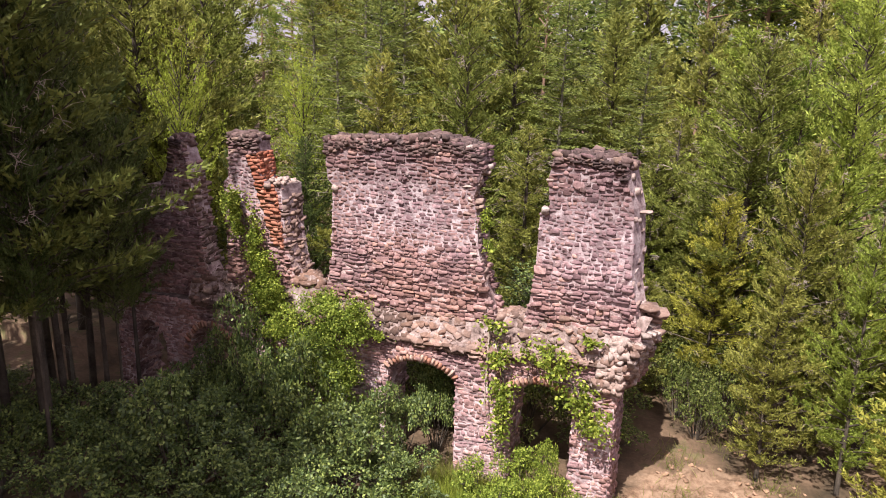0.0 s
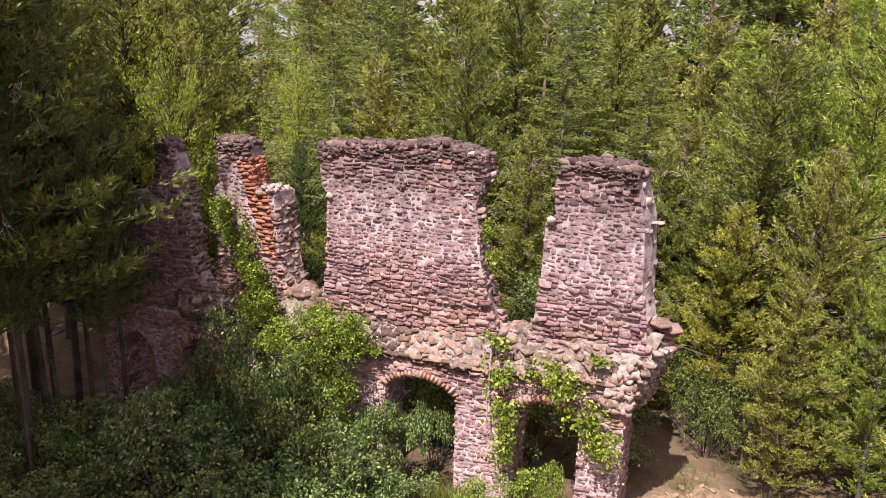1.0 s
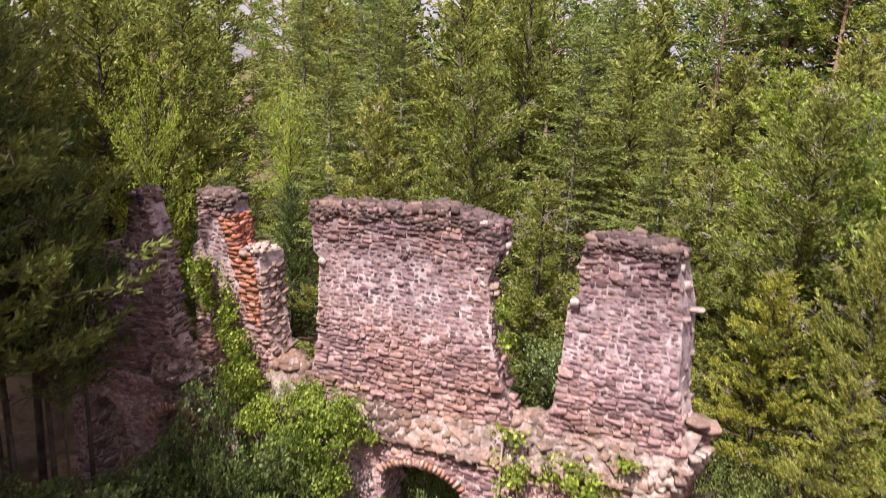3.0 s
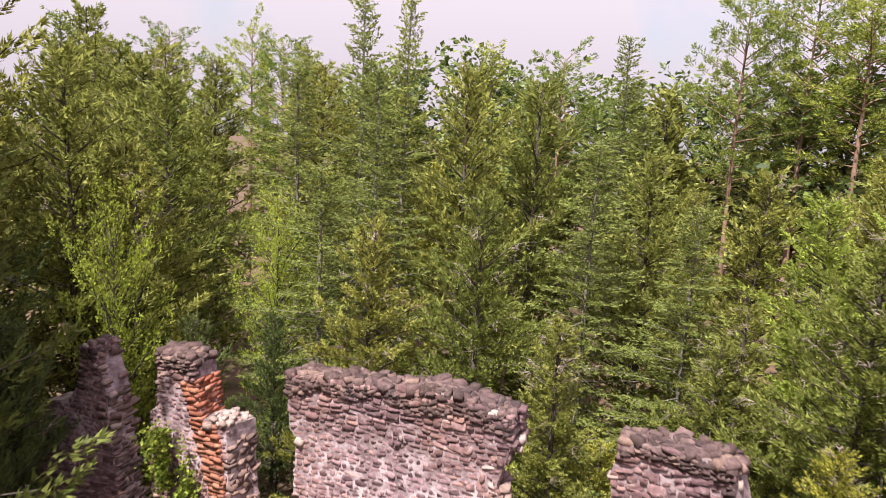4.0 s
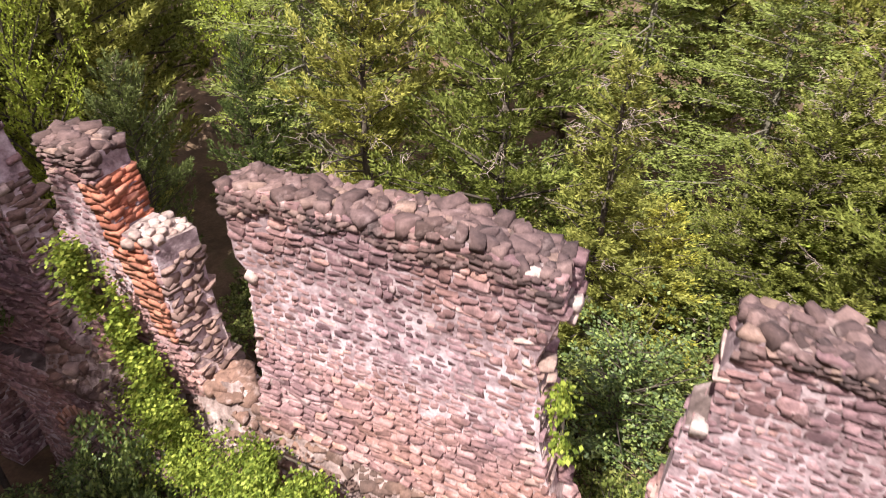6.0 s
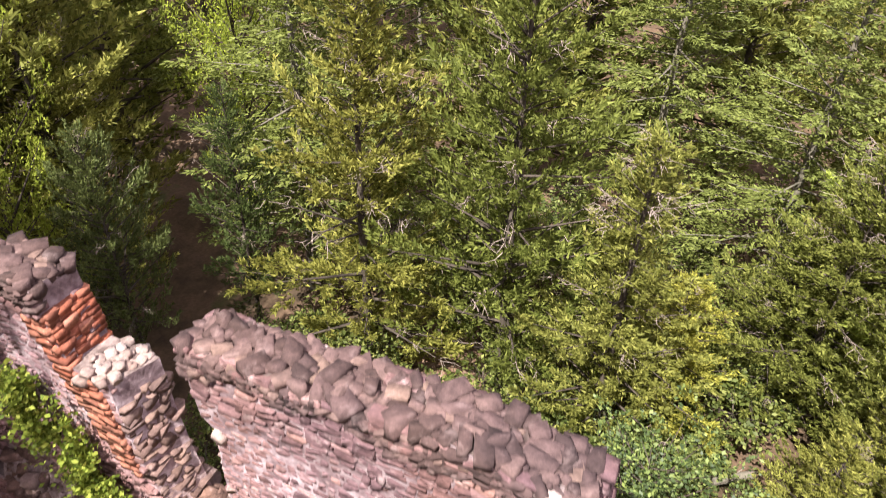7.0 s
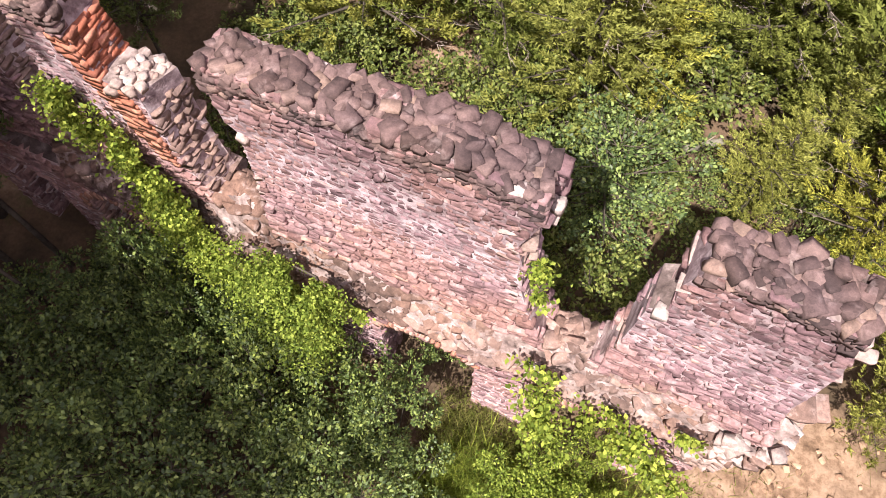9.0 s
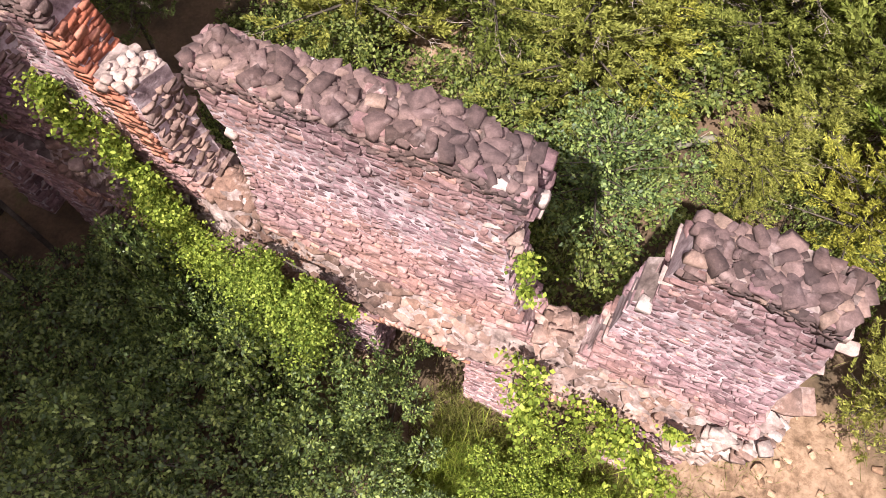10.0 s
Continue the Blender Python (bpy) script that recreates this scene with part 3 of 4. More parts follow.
def make_ledge():
    """The shelf left where the upper wall steps back: sloping lime and soil with stones bedded in it."""
    nx, nv = 420, 14
    verts = []
    for i in range(nx + 1):
        x = -9.6 + 9.25 * i / nx
        verts.append((x, 12.48, ledge_height(x, 0) - 0.09))
        for k in range(nv + 1):
            v = k / nv
            verts.append((x + (0.5 * v * max(0, min(1, x + 1.2))), ledge_depth(x, v) + 0.02 * noise.noise((x * 9, v * 9, 4)), ledge_height(x, v) + 0.02 * noise.noise((x * 22, v * 14, 2))))
        verts.append((x, BACK, ledge_height(x, 1) - 0.1))
        verts.append((x, BACK, 3.0))
    w = nv + 4
    quads = [(i * w + k, (i + 1) * w + k, (i + 1) * w + k + 1, i * w + k + 1) for i in range(nx) for k in range(w - 1)]
    ob = tagged(new("ledge", fast_mesh("ledge", verts, quads, M_LEDGE)), "sloping crumbled lime mortar ledge set with loose stones", "wall ledge", "ruined mill wall", "structure")
    stones, put = [], []
    for k in range(4200):
        s = (0.19 - 0.145 * (k / 4200) ** 0.7) * rng.uniform(0.55, 1.1)
        x, v = rng.uniform(-9.5, -0.35), rng.random() ** 1.3
        y = ledge_depth(x, v) + (rng.random() * 0.4 if v > 0.9 else 0)
        if any((x - a) ** 2 + (y - b) ** 2 * 2.4 < (0.4 * (s + q)) ** 2 for a, b, q in put):
            continue
        if noise.noise((x * 1.1, y * 2.5, 9)) > 0.24 + 0.3 * (v < 0.25) + 0.2 * (x < -3.6):
            continue
        put.append((x, y, s))
        m = Matrix.LocRotScale((x, y, ledge_height(x, min(1, v)) - 0.015 - 0.3 * s * rng.random()), Euler((0.5 + rng.normal() * 0.3, rng.normal() * 0.2, rng.normal() * 0.5)), (s * rng.uniform(1.0, 1.6), s * 0.9, s * rng.uniform(0.4, 0.65)))
        stones.append((int(rng.integers(50, 64)), m))
    x = -9.5
    while x < -0.4:
        w = rng.uniform(0.09, 0.26)
        h = rng.uniform(0.05, 0.1)
        stones.append((int(rng.integers(50, 64)), Matrix.LocRotScale((x + w / 2, ledge_depth(x, 0) + 0.05, ledge_height(x, 0) - 0.05), Euler((rng.normal() * 0.12, rng.normal() * 0.1, rng.normal() * 0.2)), (w * 1.1, 0.24, h))))
        if rng.random() < 0.7:
            stones.append((int(rng.integers(50, 64)), Matrix.LocRotScale((x + w / 2, 12.42, ledge_height(x, 0) - 0.13), Euler((rng.normal() * 0.12, rng.normal() * 0.1, rng.normal() * 0.2)), (w * 1.2, 0.2, h))))
        x += w
    for x0, x1, n in ((-7.05, -6.15, 60), (-2.7, -2.1, 40)):  # rubble on the sills of the two gaps
        for _ in range(n):
            x, s = rng.uniform(x0, x1), rng.uniform(0.07, 0.2)
            stones.append((int(rng.integers(50, 64)), Matrix.LocRotScale((x, rng.uniform(12.62, 13.0), ledge_height(x, 1) - 0.1 + rng.uniform(0, 0.05)), Euler((rng.normal() * 0.3, rng.normal() * 0.3, rng.uniform(0, 6))), (s * 1.3, s, s * 0.8))))
    lay(ob, "stone", stones, M_LEDGESTONE, M_LEDGESTONE, 300, lambda p: abs(p.x + 2.5))


M_LEDGESTONE = stone_material("ledge_stone", [(0.0, (0.085, 0.055, 0.048)), (0.5, (0.15, 0.1, 0.088)), (1.0, (0.25, 0.172, 0.152))], 0.4, rust=0.35)
make_ledge()


# ---- bricks ----
def one_brick(parent, x, y, z, size, turn=(0, 0, 0), material=None):
    ob = new("brick", stone_mesh(int(rng.integers(78, 84)), material or M_BRICK))
    ob.parent = parent
    jit = Euler([radians(a + rng.normal() * 2.0) for a in turn])
    ob.matrix_basis = Matrix.LocRotScale((x, y, z), jit, size)


z = 4.5
while z < 6.34:
    for a, b in spans(FLUE, z):
        x = a + rng.uniform(-0.05, 0.02)
        while x < b - 0.03:
            w = min(rng.uniform(0.09, 0.2), b + 0.02 - x)
            if w < 0.04:
                break
            if rng.random() < 0.97:
                one_brick(W_LEFT, x + w / 2, upper_face(z) - 0.012 + 0.05 + rng.normal() * 0.008, z, (w * 1.14, 0.14, 0.086))
            x += w + 0.008
    if z > 5.72:
        for y in (12.64, 12.75, 12.86, 12.97):
            one_brick(W_LEFT, -7.72 - 0.12 * (z - 5.8) + rng.normal() * 0.01, y, z, (0.17, 0.14, 0.088))
    z += 0.068
for x0, x1, spring, crown in ((-4.72, -3.3, 2.42, 2.72), (-2.22, -1.08, 2.5, 2.74), (-9.65, -8.35, 1.95, 2.55)):
    line = arch(x0, x1, spring, crown, 60)
    run = 0.0
    for (ax, az), (bx, bz) in zip(line, line[1:]):
        run += math.hypot(bx - ax, bz - az)
        if run >= 0.066:
            run = 0
            out = Vector((-(bz - az), bx - ax)).normalized()
            slope = math.degrees(math.atan2(bz - az, bx - ax))
            reach = rng.uniform(0.1, 0.16)
            one_brick(W_LOWER, ax + out.x * reach * 0.45, lower_face(az) + 0.05 - rng.uniform(0, 0.02), az + out.y * reach * 0.45, (0.066, 0.17, reach), (0, -slope, 0), M_ARCH)


# ---- pale stones that stick out ----
def pale_stone(parent, x, y, z, sx, sy, sz, turn=0):
    ob = new("limed_stone", stone_mesh(int(rng.integers(64, 78)), M_WHITE))
    ob.parent = parent
    ob.matrix_basis = Matrix.LocRotScale((x, y, z), Euler((rng.normal() * 0.15, rng.normal() * 0.15, turn)), (sx * 0.52, sy * 0.6, sz * 0.6))


for spec in ((-2.95, 12.78, 6.45, 0.21, 0.22, 0.15), (-3.02, 12.7, 6.4, 0.2, 0.2, 0.13), (-2.93, 12.7, 6.36, 0.12, 0.14, 0.1), (-3.06, 12.68, 5.84, 0.24, 0.24, 0.17), (-3.0, 12.62, 5.76, 0.14, 0.14, 0.1), (-5.95, 12.57, 5.83, 0.24, 0.2, 0.16), (-3.28, 12.6, 6.74, 0.3, 0.2, 0.26), (-3.2, 12.62, 6.6, 0.2, 0.2, 0.2)):
    pale_stone(W_CENTER, *spec)
for spec in ((-1.80, 12.6, 6.34, 0.2, 0.24, 0.12), (-1.83, 12.55, 5.83, 0.22, 0.25, 0.2), (-0.40, 12.8, 6.25, 0.18, 0.24, 0.2), (-0.48, 12.75, 6.5, 0.16, 0.2, 0.16), (-0.22, 12.85, 5.92, 0.34, 0.2, 0.06), (-0.5, 12.85, 6.66, 0.24, 0.24, 0.14), (-0.34, 12.8, 5.78, 0.2, 0.2, 0.12)):
    pale_stone(W_RIGHT, *spec)
for i in range(5):
    for k in range(6):
        s_ = rng.uniform(0.09, 0.19)
        pale_stone(W_LEFT, -7.48 + 0.06 * i + 0.025 * k + rng.normal() * 0.02, 12.57 + 0.084 * k + rng.normal() * 0.02, 5.8 + rng.normal() * 0.03, s_ * 1.3, s_ * 1.1, s_ * 0.8, rng.uniform(0, 3))
# far wall's broken edge: stones kept white partly to stand in for sun
for x, z in ((-9.9, 6.5), (-9.75, 6.4), (-9.62, 6.2), (-9.5, 6.0), (-9.42, 5.8), (-9.7, 6.25), (-9.36, 5.3)):
    pale_stone(W_FAR, x, 12.6, z, 0.2, 0.24, 0.12)
for x, y, z in ((0.02, 12.85, 3.75), (-0.1, 12.7, 3.55), (-0.2, 12.6, 3.3), (-0.25, 12.5, 3.1), (0.1, 12.95, 3.95), (-0.35, 12.38, 3.4), (-0.3, 12.45, 3.75), (-0.4, 12.36, 3.1), (-0.15, 12.75, 3.35), (-0.05, 12.9, 3.6), (-0.28, 12.55, 3.0), (-0.5, 12.33, 3.3)):
    pale_stone(W_LOWER, x - 0.05, y + 0.03, z, 0.22, 0.22, 0.14)
for _ in range(70):
    z = rng.uniform(2.86, 3.8)
    x = rng.uniform(-0.75 + 0.3 * (z - 2.86), -0.36 + 0.12 * (z - 2.86))
    s_ = rng.uniform(0.07, 0.19)
    ob = new("limed_stone", stone_mesh(int(rng.integers(50, 64)), M_WHITE if rng.random() < 0.8 else M_LEDGESTONE))
    ob.parent = W_LOWER
    ob.matrix_basis = Matrix.LocRotScale((x, 12.33 + 0.25 * max(0, z - 3.4), z), Euler((rng.normal() * 0.2, rng.normal() * 0.2, rng.normal() * 0.3)), (s_ * 1.3, 0.13, s_ * 0.8))
for _ in range(90):
    z = rng.uniform(2.9, 3.95)
    y = rng.uniform(12.36, 13.0)
    x = -0.38 + 0.36 * (z - 2.9) + leaning(0.38, z) * (y - 12.36)
    s_ = rng.uniform(0.08, 0.2)
    ob = new("limed_stone", stone_mesh(int(rng.integers(50, 64)), M_WHITE if rng.random() < 0.4 else M_LEDGESTONE))
    ob.parent = W_LOWER
    ob.matrix_basis = Matrix.LocRotScale((x, y, z), Euler((rng.normal() * 0.2, rng.normal() * 0.2, rng.normal() * 0.3)), (0.15, s_ * 0.95, s_ * 0.55))
for x, y, z in ((0.1, 12.95, 4.2), (-0.06, 12.85, 4.3), (0.02, 13.0, 4.08)):
    ob = new("slab", stone_mesh(int(rng.integers(50, 64)), M_LEDGESTONE))
    ob.parent = W_LOWER
    ob.matrix_basis = Matrix.LocRotScale((x, y, z), Euler((0.05, 0.12, 0.3)), (0.34, 0.26, 0.1))
ball = tagged(new("loose_stone", stone_mesh(12, M_WHITE)), "pale rounded stone lying on the ledge", "stone")
ball.matrix_basis = Matrix.LocRotScale((-9.05, 12.4, 3.36), Euler((0.2, 0.1, 0.4)), (0.2, 0.19, 0.16))

# ---- foliage ----
def unit(a):
    return a / (np.linalg.norm(a, axis=1)[:, None] + 1e-9)


def leaf_quads(centers, outward, size, slim=0.5, droop=0.0, spread=0.7, r=rng, facing=None, tilt=0.55):
    """One folded leaf (two faces of its own quad) at each centre, pointing roughly outward; facing: the way its upper side turns."""
    n = len(centers)
    d = outward + r.normal(size=(n, 3)) * spread
    d[:, 2] -= droop
    d = unit(d)
    side = unit(np.cross(d, r.normal(size=(n, 3)) if facing is None else facing + r.normal(size=(n, 3)) * tilt))
    s = (size * r.uniform(0.6, 1.4, n))[:, None]
    up = np.cross(side, d)
    a = centers
    b = centers + d * s * 0.5 + side * s * slim * 0.5 + up * s * 0.06
    c = centers + d * s
    e = centers + d * s * 0.5 - side * s * slim * 0.5 + up * s * 0.06
    return np.stack([a, b, c, e], 1).reshape(-1, 3)


def spray_faces(centers, outward, size, slim=0.5, spread=0.35, droop=0.0, r=rng, facing=None, tilt=0.6):
    """One narrow pointed spray, a single face, at each centre."""
    n = len(centers)
    d = outward + r.normal(size=(n, 3)) * spread
    d[:, 2] -= droop
    d = unit(d)
    side = unit(np.cross(d, r.normal(size=(n, 3)) if facing is None else facing + r.normal(size=(n, 3)) * tilt))
    s = (size * r.uniform(0.6, 1.4, n))[:, None]
    return np.stack([centers - side * s * slim * 0.5, centers + side * s * slim * 0.5, centers + d * s], 1).reshape(-1, 3)


def quads_of(n):
    return np.arange(4 * n, dtype=np.int32).reshape(-1, 4)


def limb(verts, faces, p, q, r0, r1, sides=5):
    p, q = np.array(p, float), np.array(q, float)
    d = q - p
    d /= np.linalg.norm(d) + 1e-9
    u = np.cross(d, (0.3, 0.9, 0.1))
    u /= np.linalg.norm(u) + 1e-9
    v = np.cross(d, u)
    k = len(verts)
    for c, r in ((p, r0), (q, r1)):
        for i in range(sides):
            a = 2 * math.pi * i / sides
            verts.append(tuple(c + r * (math.cos(a) * u + math.sin(a) * v)))
    for i in range(sides):
        j = (i + 1) % sides
        faces.append((k + i, k + j, k + sides + j, k + sides + i))


# boughs, plumes a metre of bough, plume length, plume girth, flatness, lift of the tips
HABIT = {"cedar": (100, 5.5, (0.3, 0.58), 0.24, 1.0, 0.85), "hemlock": (105, 3.3, (0.5, 0.9), 0.36, 0.32, 0.05),
         "pine": (44, 2.6, (0.38, 0.62), 0.62, 0.85, 0.5), "broad": (62, 2.6, (0.42, 0.75), 0.6, 0.75, 0.35)}


def tree_meshes(kind, seed, height, radius, leaves, leaf, size, slim=0.4, bark=None, bare=0.0, low=None):
    """Trunk with limbs, bare twigs, and a crown of feathered plumes along the boughs: kind cedar, hemlock, pine or broad."""
    r = np.random.default_rng(seed)
    tv, tf, bv, bf = [], [], [], []
    bend = r.normal(size=2) * 0.08
    steps = 7
    count, dense, (short, long), girth, flat, lift = HABIT[kind]

    def axis(u):
        return np.array([bend[0] * math.sin(u * 3), bend[1] * math.sin(u * 2.3), height * u])

    for i in range(steps):
        limb(tv, tf, axis(i / steps), axis((i + 1) / steps), 0.008 * height * (1 - i / steps) + 0.02, 0.008 * height * (1 - (i + 1) / steps) + 0.015, 7)
    roots, ways, lengths = [], [], []
    low = low or {"cedar": 0.10, "hemlock": 0.12, "pine": 0.48, "broad": 0.2}[kind]
    for i in range(count):
        u = low + (0.99 - low) * ((i + r.random()) / count) ** 0.85
        a = i * 2.4 + r.normal() * 0.4
        f = (u - low) / (1 - low)
        if kind == "cedar":
            reach, rise = radius * (1 - f) ** 0.7 * (0.6 + 0.4 * min(1, f * 5)), 0.35 + 0.7 * f
        elif kind == "hemlock":
            reach, rise = radius * (1 - f) ** 0.9 * (0.5 + 0.5 * min(1, f * 5)), 0.05 + 0.4 * f
        elif kind == "pine":
            reach, rise = radius * (0.45 + 0.75 * math.sin(min(1, f * 1.15) * math.pi * 0.85)) * (1.05 - f * 0.55), 0.25 + 0.7 * f
        else:
            reach, rise = radius * math.sin(math.pi * (0.15 + 0.8 * f)) ** 0.7, 0.35 + 0.9 * f
        reach = max(0.15, reach * r.uniform(0.55, 1.2))
        base = axis(u)
        out = np.array([math.cos(a), math.sin(a), 0])
        end = base + out * reach + np.array([0, 0, reach * rise * r.uniform(0.5, 1.2)])
        limb(tv, tf, base, base + (end - base) * 0.9, 0.012 + 0.012 * reach, 0.006, 4)
        if r.random() < bare:
            for _ in range(9):
                s = base + (end - base) * r.uniform(0.35, 1.05)
                e = s + r.normal(size=3) * 0.06 + out * 0.07
                limb(bv, bf, s, e, 0.006, 0.004, 3)
                for _ in range(2):
                    limb(bv, bf, e, e + r.normal(size=3) * 0.065 + out * 0.04, 0.004, 0.002, 3)
            if r.random() < 0.6:
                continue
        way = (end - base) / np.linalg.norm(end - base)
        side = np.cross(out, (0, 0, 1))
        k = max(2, int(round(reach * dense)))
        for q in range(k):
            v = 1.0 - 0.82 * q / k
            s = r.normal() * 0.55
            p = way * 0.75 + side * s + np.array([0, 0, lift * r.uniform(0.3, 1.2)])
            p /= np.linalg.norm(p)
            g = r.uniform(short, long) * (0.62 + 0.38 * min(1, reach))
            roots.append(base + (end - base) * v + side * s * reach * 0.22 - p * g * 0.45)
            ways.append(p)
            lengths.append(g)
    for i in range(count if kind != "pine" else 0):  # short sprays that clothe the stem
        a, out = r.random() * 6.28, low + (0.97 - low) * (i + r.random()) / count
        p = np.array([math.cos(a) * 0.7, math.sin(a) * 0.7, 0.7])
        roots.append(axis(out) + p * 0.05)
        ways.append(p)
        lengths.append(r.uniform(short, long))
    roots, ways, lengths = np.array(roots), np.array(ways), np.array(lengths)
    pick = r.choice(len(roots), leaves, p=lengths ** 2 / (lengths ** 2).sum())
    along = ways[pick]
    round_ = unit(np.cross(along, r.normal(size=(leaves, 3)))) * (1, 1, flat)
    u = r.random(leaves) ** 0.85
    fat = girth * (1.12 - u) * np.minimum(1, 0.45 + u * 2.4) * r.random(leaves) ** 0.45
    g = lengths[pick]
    spot = roots[pick] + along * (g * u)[:, None] + round_ * (g * fat)[:, None]
    way = along * 0.9 + round_ * (0.4 if kind == "cedar" else 0.65)
    outward = unit(spot * (1, 1, 0) + 1e-6)
    facing = round_ * 0.8 + outward * 0.45 + (0, 0, 0.55 + 0.4 * (kind != "cedar"))
    if kind == "broad":
        v, f = leaf_quads(spot, way, size, slim, droop=0.2, spread=0.5, r=r, facing=facing), quads_of(leaves)
    else:
        v, f = spray_faces(spot, way, size, slim, 0.3, 0.15 if kind == "hemlock" else 0.0, r, facing), np.arange(3 * leaves, dtype=np.int32).reshape(-1, 3)
    trunk = fast_mesh("trunk", np.array(tv), np.array(tf), bark or M_BARK, True)
    crown = fast_mesh("crown", v, f, leaf)
    twigs = fast_mesh("twigs", np.array(bv), np.array(bf), M_TWIG, True) if bv else None
    return trunk, crown, twigs


TREES = {}


def tree_kind(key, *args, **kw):
    TREES[key] = (*tree_meshes(*args, **kw), args[2])


for i in range(4):
    tree_kind(("cedar", i), "cedar", 10 + i, 9.0, (1.9, 2.2, 1.7, 2.0)[i], 32000, L_CEDAR, 0.078, 0.42, bare=0.34, low=(0.06, 0.06, 0.06, 0.24)[i])
for i in range(2):
    tree_kind(("fresh", i), "cedar", 20 + i, 9.0, 2.0, 32000, L_FRESH, 0.078, 0.42, bare=0.25, low=0.08)
for i in range(3):
    tree_kind(("hemlock", i), "hemlock", 30 + i, 13.0, 2.9, 24000, L_HEMLOCK, 0.095, 0.46, bark=M_BARK_GREY, bare=0.05)
    tree_kind(("mid_cedar", i), "cedar", 14 + i, 9.0, 2.0, 20000, L_CEDAR, 0.11, 0.4, bare=0.1)
    tree_kind(("mid_hemlock", i), "hemlock", 34 + i, 13.0, 2.9, 15000, L_HEMLOCK, 0.13, 0.44, bark=M_BARK_GREY)
for i in range(2):
    tree_kind(("dark", i), "cedar", 24 + i, 11.0, 2.4, 17000, L_SHADE, 0.108, 0.42, bare=0.2, low=(0.26, 0.42)[i])
    tree_kind(("broad", i), "broad", 50 + i, 8.0, 2.4, 8000, L_BROAD, 0.125, 0.6)
    tree_kind(("bright", i), "broad", 60 + i, 7.0, 1.9, 16000, L_BRIGHT, 0.075, 0.5)
for i in range(3):
    tree_kind(("pine", i), "pine", 40 + i, 16.0, 2.8, 13000, L_PINE, 0.14, 0.34, bark=M_BARK_RED)
    tree_kind(("far_cedar", i), "cedar", 17 + i, 9.0, 2.1, 6000, L_CEDAR, 0.2, 0.52)
    tree_kind(("far_hemlock", i), "hemlock", 37 + i, 13.0, 3.1, 6000, L_HEMLOCK, 0.24, 0.46, bark=M_BARK_GREY)
    tree_kind(("far_broad", i), "broad", 55 + i, 8.0, 2.6, 5000, L_BROAD, 0.2, 0.6)

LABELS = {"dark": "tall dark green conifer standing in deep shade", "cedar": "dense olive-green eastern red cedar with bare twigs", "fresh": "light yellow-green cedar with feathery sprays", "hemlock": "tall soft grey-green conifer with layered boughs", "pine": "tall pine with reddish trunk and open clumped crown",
          "broad": "leafy deciduous tree with dark green foliage", "bright": "young tree with bright yellow-green leaves"}


def plant_tree(key, x, y, height, wide=1.0, label=""):
    trunk, crown, twigs, h = TREES[key]
    kind = key[0].replace("far_", "").replace("mid_", "")
    ob = new({"bright": "young_tree", "broad": "leafy_tree", "dark": "conifer_tree", "fresh": "cedar_tree"}.get(kind, kind + "_tree"))
    k = height / h
    z = ground_height(x, y) - 0.05
    ob.matrix_basis = Matrix.LocRotScale((x, y, z), Euler((0, 0, rng.uniform(0, 6.28))), (k * wide, k * wide, k))
    tagged(ob, label or LABELS[kind], "tree", "woods around the ruin")
    child("trunk", trunk, ob)
    child("crown", crown, ob)
    if twigs:
        tagged(child("deadwood", twigs, ob), "grey bare dead twigs", kind="stuff")
    return ob


# trees that stand out, then the wood behind them
BY_THE_WALL = [
    ("cedar", 0, -7.6, 17.6, 7.8, 1.25), ("cedar", 1, -5.4, 18.2, 8.4, 1.2), ("cedar", 2, -3.6, 17.4, 6.2, 1.5), ("cedar", 1, -0.8, 19.7, 5.8, 1.4), ("cedar", 0, 0.0, 18, 3.2, 1.5),
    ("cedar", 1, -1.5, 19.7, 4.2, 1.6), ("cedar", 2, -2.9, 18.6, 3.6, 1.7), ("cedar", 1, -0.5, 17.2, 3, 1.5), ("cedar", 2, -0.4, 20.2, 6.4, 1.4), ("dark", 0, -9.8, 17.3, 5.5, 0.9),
    ("broad", 1, -2.7, 15.6, 3.2, 1.2),
]
